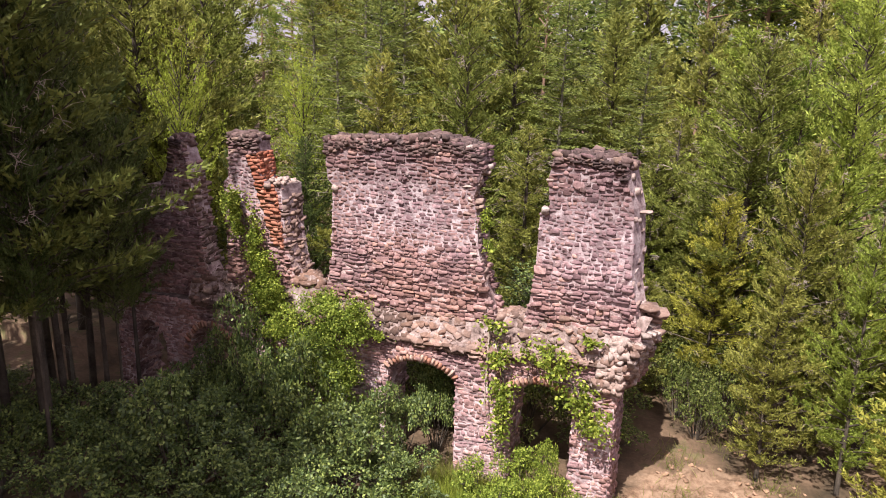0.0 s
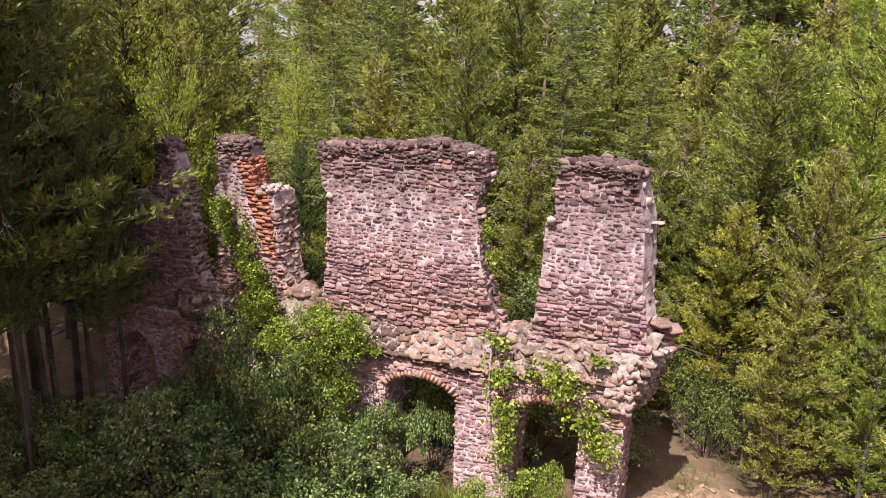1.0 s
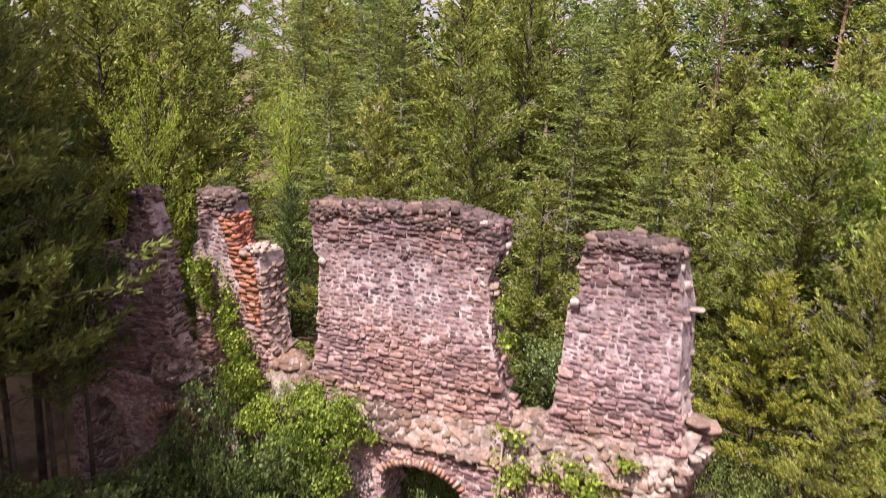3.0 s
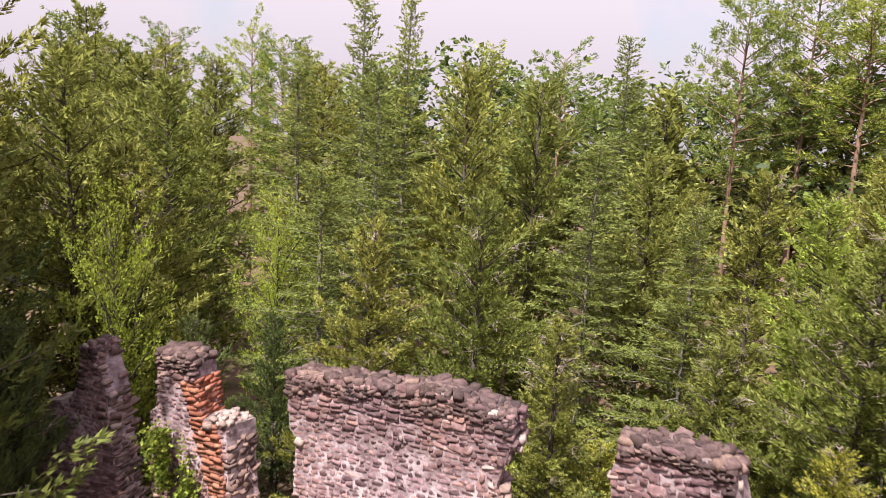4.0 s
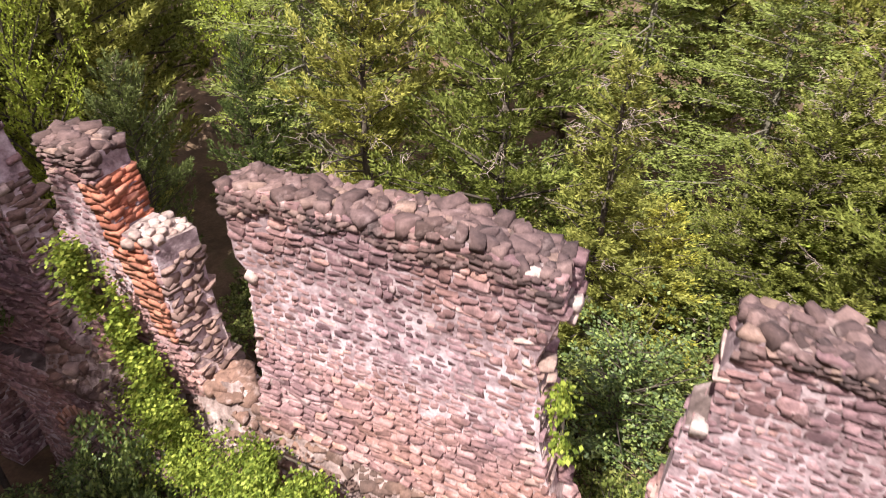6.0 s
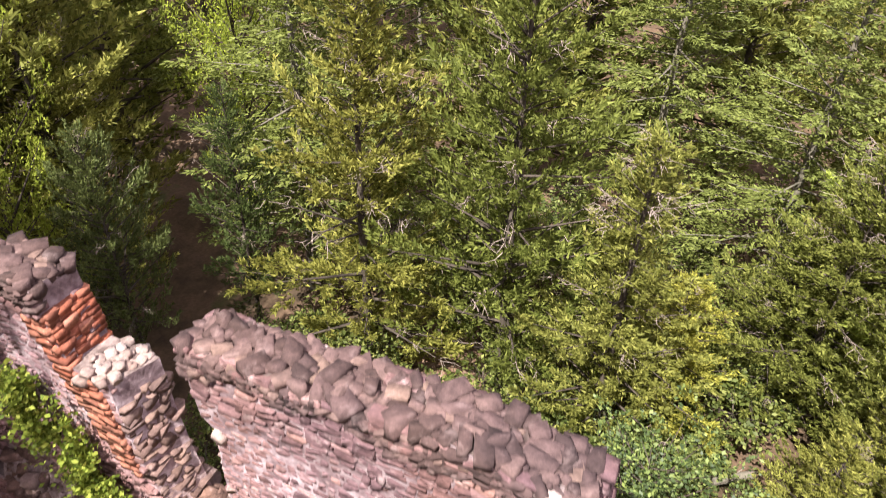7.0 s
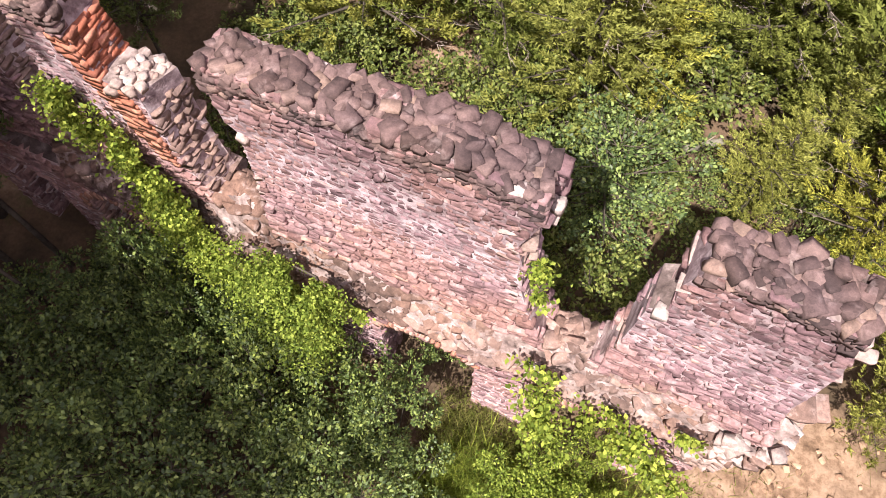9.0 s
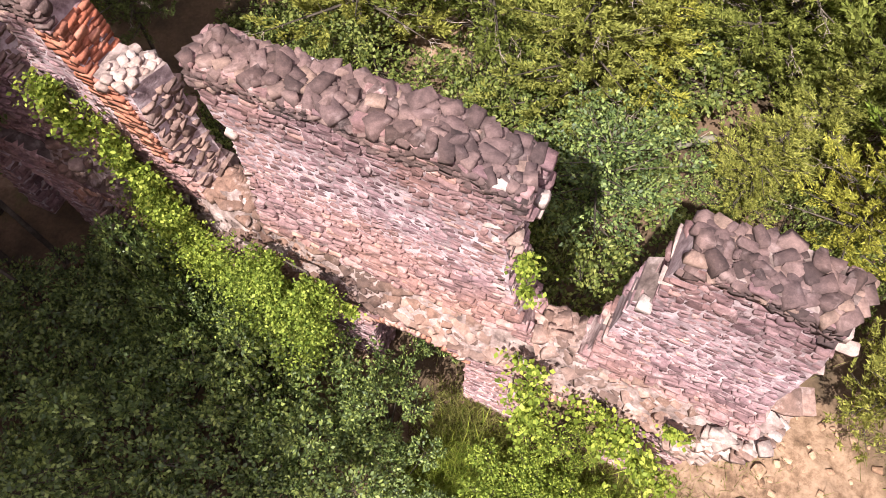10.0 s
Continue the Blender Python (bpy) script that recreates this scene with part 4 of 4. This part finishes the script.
# many are unseen, placed out of view to cast shade on wall and shrubs
LEFT_SHADE = [
    ("broad", 0, -15.3, 4.2, 20, 0.72), ("broad", 1, -18, 6, 17, 0.9), ("broad", 1, -12.2, 1.8, 12.5, 0.95), ("broad", 0, -10.6, 1.3, 14, 0.68), ("pine", 0, -10.2, 0.3, 18.5, 0.85),
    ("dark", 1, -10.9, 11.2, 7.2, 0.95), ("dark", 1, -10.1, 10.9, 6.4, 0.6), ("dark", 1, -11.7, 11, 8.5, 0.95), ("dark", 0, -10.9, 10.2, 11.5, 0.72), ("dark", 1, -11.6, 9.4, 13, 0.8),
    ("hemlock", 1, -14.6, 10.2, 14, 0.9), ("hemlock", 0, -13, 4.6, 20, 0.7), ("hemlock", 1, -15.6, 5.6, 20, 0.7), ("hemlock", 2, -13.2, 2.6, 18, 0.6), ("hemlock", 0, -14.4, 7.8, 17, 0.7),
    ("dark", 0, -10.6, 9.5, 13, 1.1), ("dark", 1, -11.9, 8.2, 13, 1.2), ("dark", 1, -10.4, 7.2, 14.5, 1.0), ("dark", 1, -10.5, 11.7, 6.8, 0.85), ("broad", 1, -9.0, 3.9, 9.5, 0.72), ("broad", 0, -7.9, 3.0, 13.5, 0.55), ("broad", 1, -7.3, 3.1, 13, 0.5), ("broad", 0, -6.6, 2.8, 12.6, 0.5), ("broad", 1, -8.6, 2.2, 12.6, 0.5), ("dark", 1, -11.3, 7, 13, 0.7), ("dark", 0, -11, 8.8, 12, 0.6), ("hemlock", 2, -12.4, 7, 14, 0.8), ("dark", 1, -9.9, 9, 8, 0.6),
]
RIGHT_SIDE = [
    ("cedar", 3, 1.6, 17.5, 8.4, 1.25), ("fresh", 0, 2.15, 18.4, 8, 1), ("cedar", 0, 4.6, 17, 8, 1.3), ("mid_cedar", 1, 5.2, 14.6, 7.6, 1.2), ("mid_cedar", 1, 6.4, 20, 10.5, 1.2),
    ("mid_cedar", 2, 6, 12.2, 6, 1.3), ("cedar", 1, 2.1, 14.6, 4.2, 1.15), ("cedar", 2, 4.3, 12.6, 4.6, 1.3), ("cedar", 2, 0.3, 18.6, 4, 1.4), ("cedar", 1, 0.3, 19.7, 4.6, 1.6),
    ("fresh", 1, 4, 16, 4.4, 1.2), ("cedar", 3, 0.9, 16.4, 5.2, 1.15), ("cedar", 0, 3.1, 15.8, 4.8, 0.8), ("hemlock", 2, 8, 15, 9.5, 1.1), ("fresh", 1, 3.1, 16.8, 9.0, 0.9), ("fresh", 0, 3.5, 14.8, 5.4, 0.9), ("cedar", 3, 2.5, 15.9, 6.4, 0.9),
]
BACK_LEFT = [
    ("bright", 0, -11.6, 14.7, 7.3, 0.5), ("bright", 1, -11.2, 19.4, 6.9, 0.6), ("hemlock", 0, -10, 19.2, 8.6, 1.4), ("mid_cedar", 2, -13.6, 17, 9, 1.3), ("hemlock", 1, -9.7, 21.4, 11.2, 1.1), ("hemlock", 0, -12.6, 22, 11.4, 1.2),
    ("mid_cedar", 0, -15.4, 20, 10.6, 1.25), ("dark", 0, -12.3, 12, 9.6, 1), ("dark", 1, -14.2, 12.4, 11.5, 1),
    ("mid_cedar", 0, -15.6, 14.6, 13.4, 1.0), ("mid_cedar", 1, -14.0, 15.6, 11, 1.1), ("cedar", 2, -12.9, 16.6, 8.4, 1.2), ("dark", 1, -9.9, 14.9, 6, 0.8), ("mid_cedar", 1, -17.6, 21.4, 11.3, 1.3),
    ("mid_cedar", 2, -20.2, 23, 11.8, 1.2), ("mid_cedar", 0, -23.4, 25, 12.2, 1.2),
]
BACK_RIGHT = [
    ("cedar", 0, -7.9, 23, 11.2, 1.1), ("hemlock", 2, -4.2, 23, 9.6, 1.3), ("cedar", 3, -6.3, 25, 11, 1.2), ("hemlock", 0, -1.6, 22, 8.2, 1.4), ("fresh", 0, 0.8, 21.6, 8.6, 1.4),
    ("fresh", 1, 3.4, 22.4, 9.8, 1.3), ("cedar", 0, -3.2, 25.6, 9.2, 1.3), ("cedar", 1, -0.2, 25.2, 9, 1.3), ("cedar", 2, 2.6, 25.8, 9.6, 1.3),
]
SKYLINE = [
    ("pine", 1, -34.2, 40, 14.6, 1.2), ("pine", 2, -28.1, 40, 14.7, 1.1), ("pine", 0, -1.4, 40, 15.6, 1.1), ("pine", 1, 1.3, 41, 16.3, 1.2), ("pine", 2, 3.2, 39, 16.2, 1.3),
    ("pine", 0, 5.2, 41, 17.2, 1.3), ("pine", 2, -9.5, 40, 13.2, 1.3), ("hemlock", 0, -15.1, 30, 14.6, 0.9), ("hemlock", 1, -13, 30, 14.8, 0.75), ("hemlock", 2, -10.1, 31, 12.9, 1),
    ("hemlock", 1, -6.5, 40, 14.2, 1), ("cedar", 0, -29.5, 30, 14.3, 1.2), ("cedar", 1, -32.5, 31, 11.8, 1.3), ("cedar", 2, -26, 31, 12.9, 1.2), ("pine", 1, -23, 36, 13.5, 1.2),
    ("hemlock", 0, -19.5, 33, 13, 1.1), ("cedar", 1, -22, 30, 12, 1.3), ("cedar", 2, -17.3, 31, 12, 1.3), ("hemlock", 2, 3.4, 28, 11.8, 1.2),
]
STAND = BY_THE_WALL + LEFT_SHADE + RIGHT_SIDE + BACK_LEFT + BACK_RIGHT + SKYLINE
for kind, i, x, y, h, wide in STAND:
    if kind in ("cedar", "hemlock") and (h < 4.7 or y > (24 if kind == "hemlock" else 20.3) or y < 11.8 and x < -6):
        kind, i = "mid_" + kind, i % 3
    plant_tree((kind, i), x, y, h, wide)
for i in range(16):
    plant_tree((("far_hemlock", "far_cedar", "far_broad")[i % 3], i % 3), -26 + 2.1 * i, 43 + (i * 5) % 7, 11.0 + (i * 3) % 4 * 0.5, 1.4)
taken = [t[2:4] for t in STAND]
woods = np.random.default_rng(21)
tries = 0
while len(taken) < 150 and tries < 9000:
    tries += 1
    y = 15 + 62 * woods.random() ** 1.25
    x = woods.uniform(-14 - 0.95 * (y - 5), 4 + 0.35 * (y - 5) + 3)
    if y < 26 and -15 < x < 6:
        continue
    gap = 1.35 + 0.03 * y
    if any((x - a) ** 2 + (y - b) ** 2 < gap * gap for a, b in taken):
        continue
    taken.append((x, y))
    kind = woods.choice(["cedar", "hemlock", "pine", "broad"], p=[0.36, 0.34, 0.2, 0.1])
    top = {"cedar": 9.5, "hemlock": 11.0, "pine": 13.5, "broad": 9.5}[kind] * woods.uniform(0.85, 1.12)
    if x > -14:
        top = min(top, 11.3)
    if kind == "pine" and y < 38:
        kind = "hemlock"
    key = ("pine", int(woods.integers(0, 3))) if kind == "pine" else (("far_" if y > 33 or kind == "broad" else "mid_") + kind, int(woods.integers(0, 3)))
    plant_tree(key, x, y, top - 0.8, 1.2)


def shrub_meshes(seed, leaves, leaf, size, slim, wide=1.2, high=2.1, heads=15):
    """Stems from one root that end in rounded heads of uneven height; each head is made of small leafy tufts."""
    r = np.random.default_rng(seed)
    tv, tf = [], []
    tufts, ways, rad = [], [], []
    for i in range(heads):
        a, q = i * 2.4 + r.normal() * 0.35, math.sqrt((i + 0.3) / heads)
        big = r.uniform(0.17, 0.36) * wide
        m = np.array([math.cos(a) * q * wide * 0.92, math.sin(a) * q * wide * 0.92, high * (1 - 0.4 * q * q) * r.uniform(0.5, 1.0)])
        limb(tv, tf, (0.1 * math.cos(a), 0.1 * math.sin(a), 0), m, 0.02, 0.008, 4)
        for k in range(26):
            d = r.normal(size=3) + (0, 0, 0.6)
            d /= np.linalg.norm(d)
            tufts.append(m + d * (1, 1, 0.85) * big * r.uniform(0.55, 1.15))
            ways.append(d)
            rad.append(r.uniform(0.05, 0.11) * (0.7 + big))
            if k % 4 == 0:
                limb(tv, tf, m, tufts[-1], 0.008, 0.004, 3)
    tufts, ways, rad = np.array(tufts), np.array(ways), np.array(rad)
    pick = r.choice(len(rad), leaves, p=rad ** 2 / (rad ** 2).sum())
    d = unit(r.normal(size=(leaves, 3)) + ways[pick] * 0.9)
    spot = tufts[pick] + d * (rad[pick] * (0.5 + 0.7 * r.random(leaves)))[:, None]
    v = leaf_quads(spot, d * 0.7 + ways[pick] * 0.3, size, slim, droop=0.3, spread=0.5, r=r, facing=d * 0.5 + ways[pick] * 0.4 + (0, 0, 0.5), tilt=0.7)
    return fast_mesh("stems", np.array(tv), np.array(tf), M_BARK, True), fast_mesh("leaves", v, quads_of(leaves), leaf)


SHRUBS = {("shrub", i): shrub_meshes(70 + i, 6400, L_BROAD, 0.07, 0.58) for i in range(4)}
SHRUBS |= {("under", i): shrub_meshes(76 + i, 4200, L_UNDER, 0.072, 0.58) for i in range(3)}
SHRUBS |= {("bright_shrub", i): shrub_meshes(80 + i, 4000, L_VINE, 0.06, 0.5, 0.8, 1.1, 12) for i in range(2)}


def plant_shrub(key, x, y, wide, high, label):
    stems, leaves = SHRUBS[key]
    ob = tagged(new("shrub"), label, "shrub", "shrubs at the foot of the wall")
    ob.matrix_basis = Matrix.LocRotScale((x, y, ground_height(x, y) - 0.05), Euler((0, 0, rng.uniform(0, 6.28))), (wide, wide, high))
    tagged(child("stem", stems, ob), kind="stuff")
    child("foliage", leaves, ob)


FRONT = [(-9.6, 10.8, 1.0, 0.55), (-8.3, 11.3, 1.0, 1.0), (-8.8, 9.9, 1.1, 0.8), (-7.2, 10.9, 1.05, 1.05), (-7.3, 9.5, 1.1, 0.9), (-6.1, 11.3, 0.95, 1.05), (-5.9, 10.0, 1.1, 1.0),
         (-5.0, 11.2, 0.9, 0.9), (-4.6, 10.2, 1.0, 0.9), (-4.15, 11.5, 0.7, 0.75), (-10.3, 9.8, 1.0, 0.75), (-6.4, 8.6, 1.0, 0.75), (-8.3, 8.4, 1.1, 0.7), (-3.6, 10.8, 0.75, 0.6), (-10.8, 8.4, 1.0, 0.7), (-3.9, 12.9, 0.5, 0.8), (-12.8, 10.6, 0.7, 0.35), (-14.0, 11.4, 0.8, 0.4), (-15.2, 11.0, 0.9, 0.45), (-4.9, 9.0, 0.9, 0.6), (-7.7, 11.65, 0.75, 1.2), (-8.7, 11.7, 0.75, 1.15), (-6.75, 11.6, 0.7, 1.2)]
for i, (x, y, w, h) in enumerate(FRONT):
    plant_shrub(("shrub", i % 4), x, y, w * 0.88, h * (1.2, 0.85, 1.05, 0.95, 1.3)[i % 5], "dense dark green leafy shrub before the wall")
for i, (x, y, w, h) in enumerate([(-1.8, 11.75, 0.75, 0.95), (-1.2, 11.5, 0.65, 0.8), (-2.3, 11.3, 0.75, 0.9), (-1.5, 12.3, 0.45, 1.0), (0.5, 11.7, 0.35, 0.35)]):
    plant_shrub(("bright_shrub", i % 2), x, y, w, h, "bright yellow-green leafy shrub below the arch")
BEHIND = [(-2.4, 14.0, 0.9, 1.05), (-3.6, 14.4, 1.0, 0.95), (-1.3, 15.4, 1.0, 0.7), (-4.9, 14.8, 1.0, 1.1), (-5.6, 14.4, 0.6, 0.8), (0.4, 16.6, 0.6, 0.9), (-3.0, 16.4, 1.2, 0.9), 
          (-2.8, 17.2, 0.9, 0.7), (-0.9, 14.2, 0.8, 0.5), (-4.4, 16.4, 1.1, 0.9), (-5.9, 16.2, 1.1, 0.9), (1.0, 20.6, 1.2, 0.8), (-2.2, 19.2, 1.2, 0.9), (3.2, 20.4, 1.2, 0.9),
          (0.9, 15.7, 0.55, 0.75), (1.3, 16.3, 0.6, 0.9), (-1.0, 17.3, 0.6, 0.5), (-2.1, 18.5, 0.6, 0.5), (-7.5, 21.5, 1.2, 1.0), (-5.8, 22.3, 1.2, 1.0), (-3.4, 21.8, 1.2, 1.0), (-1.0, 20.8, 1.1, 0.9), (-8.8, 20.2, 1.1, 1.0), (-8.4, 15.4, 0.9, 0.8), (-7.7, 14.5, 0.7, 0.6), (-9.3, 14.3, 0.8, 0.7), (-8.1, 17.0, 1.0, 0.9), (-9.1, 16.3, 0.9, 0.9), (-7.0, 19.6, 1.1, 1.0), (-5.4, 20.3, 1.1, 1.0), (-3.8, 19.8, 1.1, 0.9), (-4.9, 17.9, 1.0, 1.0), (-7.6, 16.4, 0.9, 0.9), (-4.2, 13.8, 0.7, 0.9), (-3.3, 13.8, 0.7, 0.9)]
for i, (x, y, w, h) in enumerate(BEHIND):
    plant_shrub(("under", i % 3), x, y, w, h, "green undergrowth shrub behind the wall")


def vine(name, label, points, width, leaves, size=0.1, lift=0.12):
    """Creeper that hugs the wall along a line of (x, y, z), with leaves piled on it."""
    r = np.random.default_rng(len(points) * 13 + leaves)
    p = np.array(points, float)
    seg = r.integers(0, len(p) - 1, leaves)
    u = r.random(leaves)[:, None]
    spot = p[seg] * (1 - u) + p[seg + 1] * u
    spot[:, 0] += r.normal(size=leaves) * width
    spot[:, 2] += r.normal(size=leaves) * width * 0.6
    spot[:, 1] -= np.abs(r.normal(size=leaves)) * lift
    keep = np.array([noise.noise((q[0] * 3.2, q[1] * 3, q[2] * 3.2)) + 0.5 * noise.noise((q[0] * 9, 3, q[2] * 9)) > -0.12 for q in spot])
    spot = spot[keep]
    leaves = len(spot)
    v = leaf_quads(spot, np.tile((0.0, -0.6, 0.3), (leaves, 1)), size, 0.7, droop=0.25, spread=0.85, r=r)
    ob = tagged(new(name), label, "vine", "creepers on the ruin")
    tv, tf = [], []
    for a, b in zip(p[:-1], p[1:]):
        limb(tv, tf, a, b, 0.02, 0.015, 5)
    tagged(child("stem", fast_mesh("stems", np.array(tv), np.array(tf), M_BARK, True), ob), kind="stuff")
    child("foliage", fast_mesh("leaves", v, quads_of(leaves), L_VINE), ob)


vine("creeper", "bright green creeper climbing the brick flue", [(-8.22, 12.46, 5.5), (-8.08, 12.46, 5.1), (-7.9, 12.46, 4.7), (-7.7, 12.44, 4.3), (-7.45, 12.4, 3.8), (-7.15, 12.3, 3.4)], 0.15, 13000, 0.052)
vine("creeper", "yellowing creeper spreading down from the ledge", [(-7.5, 12.35, 3.75), (-7.25, 12.28, 3.45), (-7.05, 12.2, 3.1), (-6.8, 12.1, 2.7), (-6.5, 12.2, 3.3)], 0.26, 9000, 0.045, lift=0.16)
vine("creeper", "thick mat of bright creeper hanging over the wall", [(-6.3, 12.3, 3.6), (-5.35, 12.22, 3.75), (-5.3, 12.18, 3.2), (-6.05, 12.14, 3.1), (-5.95, 12.1, 2.6), (-5.4, 12.1, 2.5), (-5.6, 12.08, 1.9)], 0.18, 36000, 0.044, lift=0.28)
vine("creeper", "small yellow-green creeper on the broken wall end", [(-2.9, 12.66, 5.75), (-2.86, 12.6, 5.4), (-2.82, 12.58, 5.0)], 0.07, 900, 0.055, lift=0.06)
vine("creeper", "creeper hanging beside the second arch", [(-2.5, 12.3, 3.4), (-2.35, 12.22, 2.9), (-2.25, 12.2, 2.3), (-2.3, 12.2, 1.6)], 0.14, 2000, 0.066, lift=0.14)
vine("creeper", "creeper trailing from the ledge over the arch", [(-1.75, 12.3, 3.45), (-1.4, 12.2, 3.35), (-1.1, 12.16, 3.0), (-0.8, 12.14, 2.6), (-0.55, 12.14, 2.2)], 0.17, 3300, 0.068, lift=0.18)
vine("creeper", "few leaves of creeper on the stony ledge", [(-0.95, 12.3, 3.75), (-0.7, 12.28, 3.7)], 0.06, 160, 0.07, lift=0.05)
vine("creeper", "few leaves of creeper on the stony ledge", [(-5.0, 12.25, 3.2), (-4.75, 12.22, 3.1)], 0.08, 380, 0.06, lift=0.06)
vine("creeper", "tuft of creeper rooted in the gap of the wall", [(-2.75, 12.35, 3.75), (-2.4, 12.3, 3.7)], 0.1, 240, 0.07, lift=0.06)


# ---- small things on the ground ----
M_CLOD = stone_material("brown_sandstone", [(0.0, (0.16, 0.095, 0.06)), (0.5, (0.26, 0.165, 0.11)), (1.0, (0.36, 0.24, 0.165))], 0.1, rust=0.2)


def rock(x, y, size):
    ob = tagged(new("rock", stone_mesh(int(rng.integers(50, 64)), M_CLOD)), "loose brown stone lying on sandy soil", "rock", "stones on the sand")
    ob.matrix_basis = Matrix.LocRotScale((x, y, ground_height(x, y) + size * 0.06), Euler((rng.normal() * 0.2, rng.normal() * 0.2, rng.uniform(0, 6))), (size * 1.2, size, size * 0.6))


for _ in range(90):
    x, y = 1.4 + rng.normal() * 0.9, 13.6 + rng.normal() * 1.0
    if x > 0.1:
        rock(x, y, rng.uniform(0.03, 0.095) * (1.7 if rng.random() < 0.1 else 1))


def weeds(label, spots, reach, blades, tall, material):
    """Tufts of narrow blades and stalks."""
    c = []
    for x, y in spots:
        p = rng.normal(size=(blades, 2)) * reach + (x, y)
        c.append(np.array([(a, b, ground_height(a, b)) for a, b in p]))
    c = np.concatenate(c)
    v = spray_faces(c, np.tile((0.0, 0.0, 1.6), (len(c), 1)), tall, 0.035, 0.85)
    tagged(new("weeds", fast_mesh("weeds", v, np.arange(3 * len(c), dtype=np.int32).reshape(-1, 3), material)), label, "weeds", kind="stuff")


weeds("dry yellow-green grass and weeds below the wall", [(-2.6, 11.6), (-2.0, 11.2), (-3.0, 11.0), (-1.2, 11.6), (-0.5, 11.8), (-2.3, 10.6), (-0.9, 11.0), (-1.6, 10.8), (-3.2, 11.9), (-0.2, 11.5)], 0.34, 2600, 0.30, L_GRASS)
weeds("feathery yellow-green weeds below the ledge", [(-2.9, 11.3), (-2.4, 11.0), (-1.9, 11.5), (-1.4, 11.1), (-0.8, 11.5), (-3.2, 10.6), (-1.2, 10.6)], 0.28, 2600, 0.42, L_VINE)
weeds("thin grass on the sandy soil beside the ruin", [(0.6, 14.6), (1.6, 15.6), (2.4, 14.4), (0.4, 12.4), (2.0, 12.6), (1.0, 16.6), (0.9, 13.2)], 0.3, 140, 0.28, L_GRASS)


def fallen_log():
    verts, faces = [], []
    limb(verts, faces, (-0.42, 0, 0.02), (0.4, 0, 0.0), 0.085, 0.07, 9)
    ob = tagged(new("fallen_log"), "grey weathered log lying in the undergrowth", "log")
    a, b = (-1.75, 17.85), (-1.15, 18.3)
    ob.matrix_basis = Matrix.LocRotScale(((a[0] + b[0]) / 2, (a[1] + b[1]) / 2, 0.98), Euler((0, 0, math.atan2(b[1] - a[1], b[0] - a[0]))), (1, 1, 1))
    child("trunk", fast_mesh("log", np.array(verts), np.array(faces), M_BARK_GREY, True), ob)
    for k in range(3):
        v, f = [], []
        p = (-0.2 + 0.25 * k, 0.02, 0.05)
        limb(v, f, p, (p[0] + 0.1, 0.1 - 0.12 * k, 0.28), 0.015, 0.006, 4)
        child("snag", fast_mesh("snag", np.array(v), np.array(f), M_TWIG, True), ob)


def dead_tree(line, thick, material, label):
    """A bare stem along a line of (x, y, z), with snapped side branches."""
    r = np.random.default_rng(int(abs(line[0][0]) * 100))
    ob = tagged(new("dead_tree"), label, "tree", "woods around the ruin")
    v, f = [], []
    n = len(line) - 1
    for i, (a, b) in enumerate(zip(line, line[1:])):
        limb(v, f, a, b, thick * (1 - 0.7 * i / n), thick * (1 - 0.7 * (i + 1) / n), 7)
    child("trunk", fast_mesh("trunk", np.array(v), np.array(f), material, True), ob)
    for _ in range(9):
        i = int(r.integers(0, n))
        u = r.uniform(0.25, 1.0)
        p = np.array(line[i]) * (1 - u) + np.array(line[i + 1]) * u
        q = p + r.normal(size=3) * 0.22 + (0, 0, 0.15)
        v, f = [], []
        limb(v, f, p, q, thick * 0.3, thick * 0.16, 4)
        for _ in range(3):
            limb(v, f, q, q + r.normal(size=3) * 0.14, thick * 0.14, thick * 0.06, 3)
        child("branch", fast_mesh("branch", np.array(v), np.array(f), material, True), ob)


dead_tree([(-11.66, 11.0, 0.1), (-11.68, 11.0, 1.6), (-11.72, 11.0, 2.7), (-12.33, 11.0, 3.6)], 0.07, M_BARK_GREY, "leaning grey bare trunk in the shade of conifers")
dead_tree([(1.72, 17.2, 0.4), (1.67, 17.2, 5.1), (1.58, 17.2, 6.4), (1.52, 17.2, 7.9)], 0.03, M_BARK_GREY, "thin grey dead stem among cedars")
dead_tree([(1.24, 17.4, 0.4), (1.22, 17.4, 5.0), (1.3, 17.4, 7.0)], 0.026, M_BARK_GREY, "thin grey dead stem among cedars")
fallen_log()
verts, faces = [], []
limb(verts, faces, (-2.7, 12.42, 3.6), (-2.64, 12.14, 2.2), 0.017, 0.012, 6)
tagged(new("stick", fast_mesh("stick", np.array(verts), np.array(faces), M_TWIG, True)), "thin bare stick leaning on the ledge", "stick")
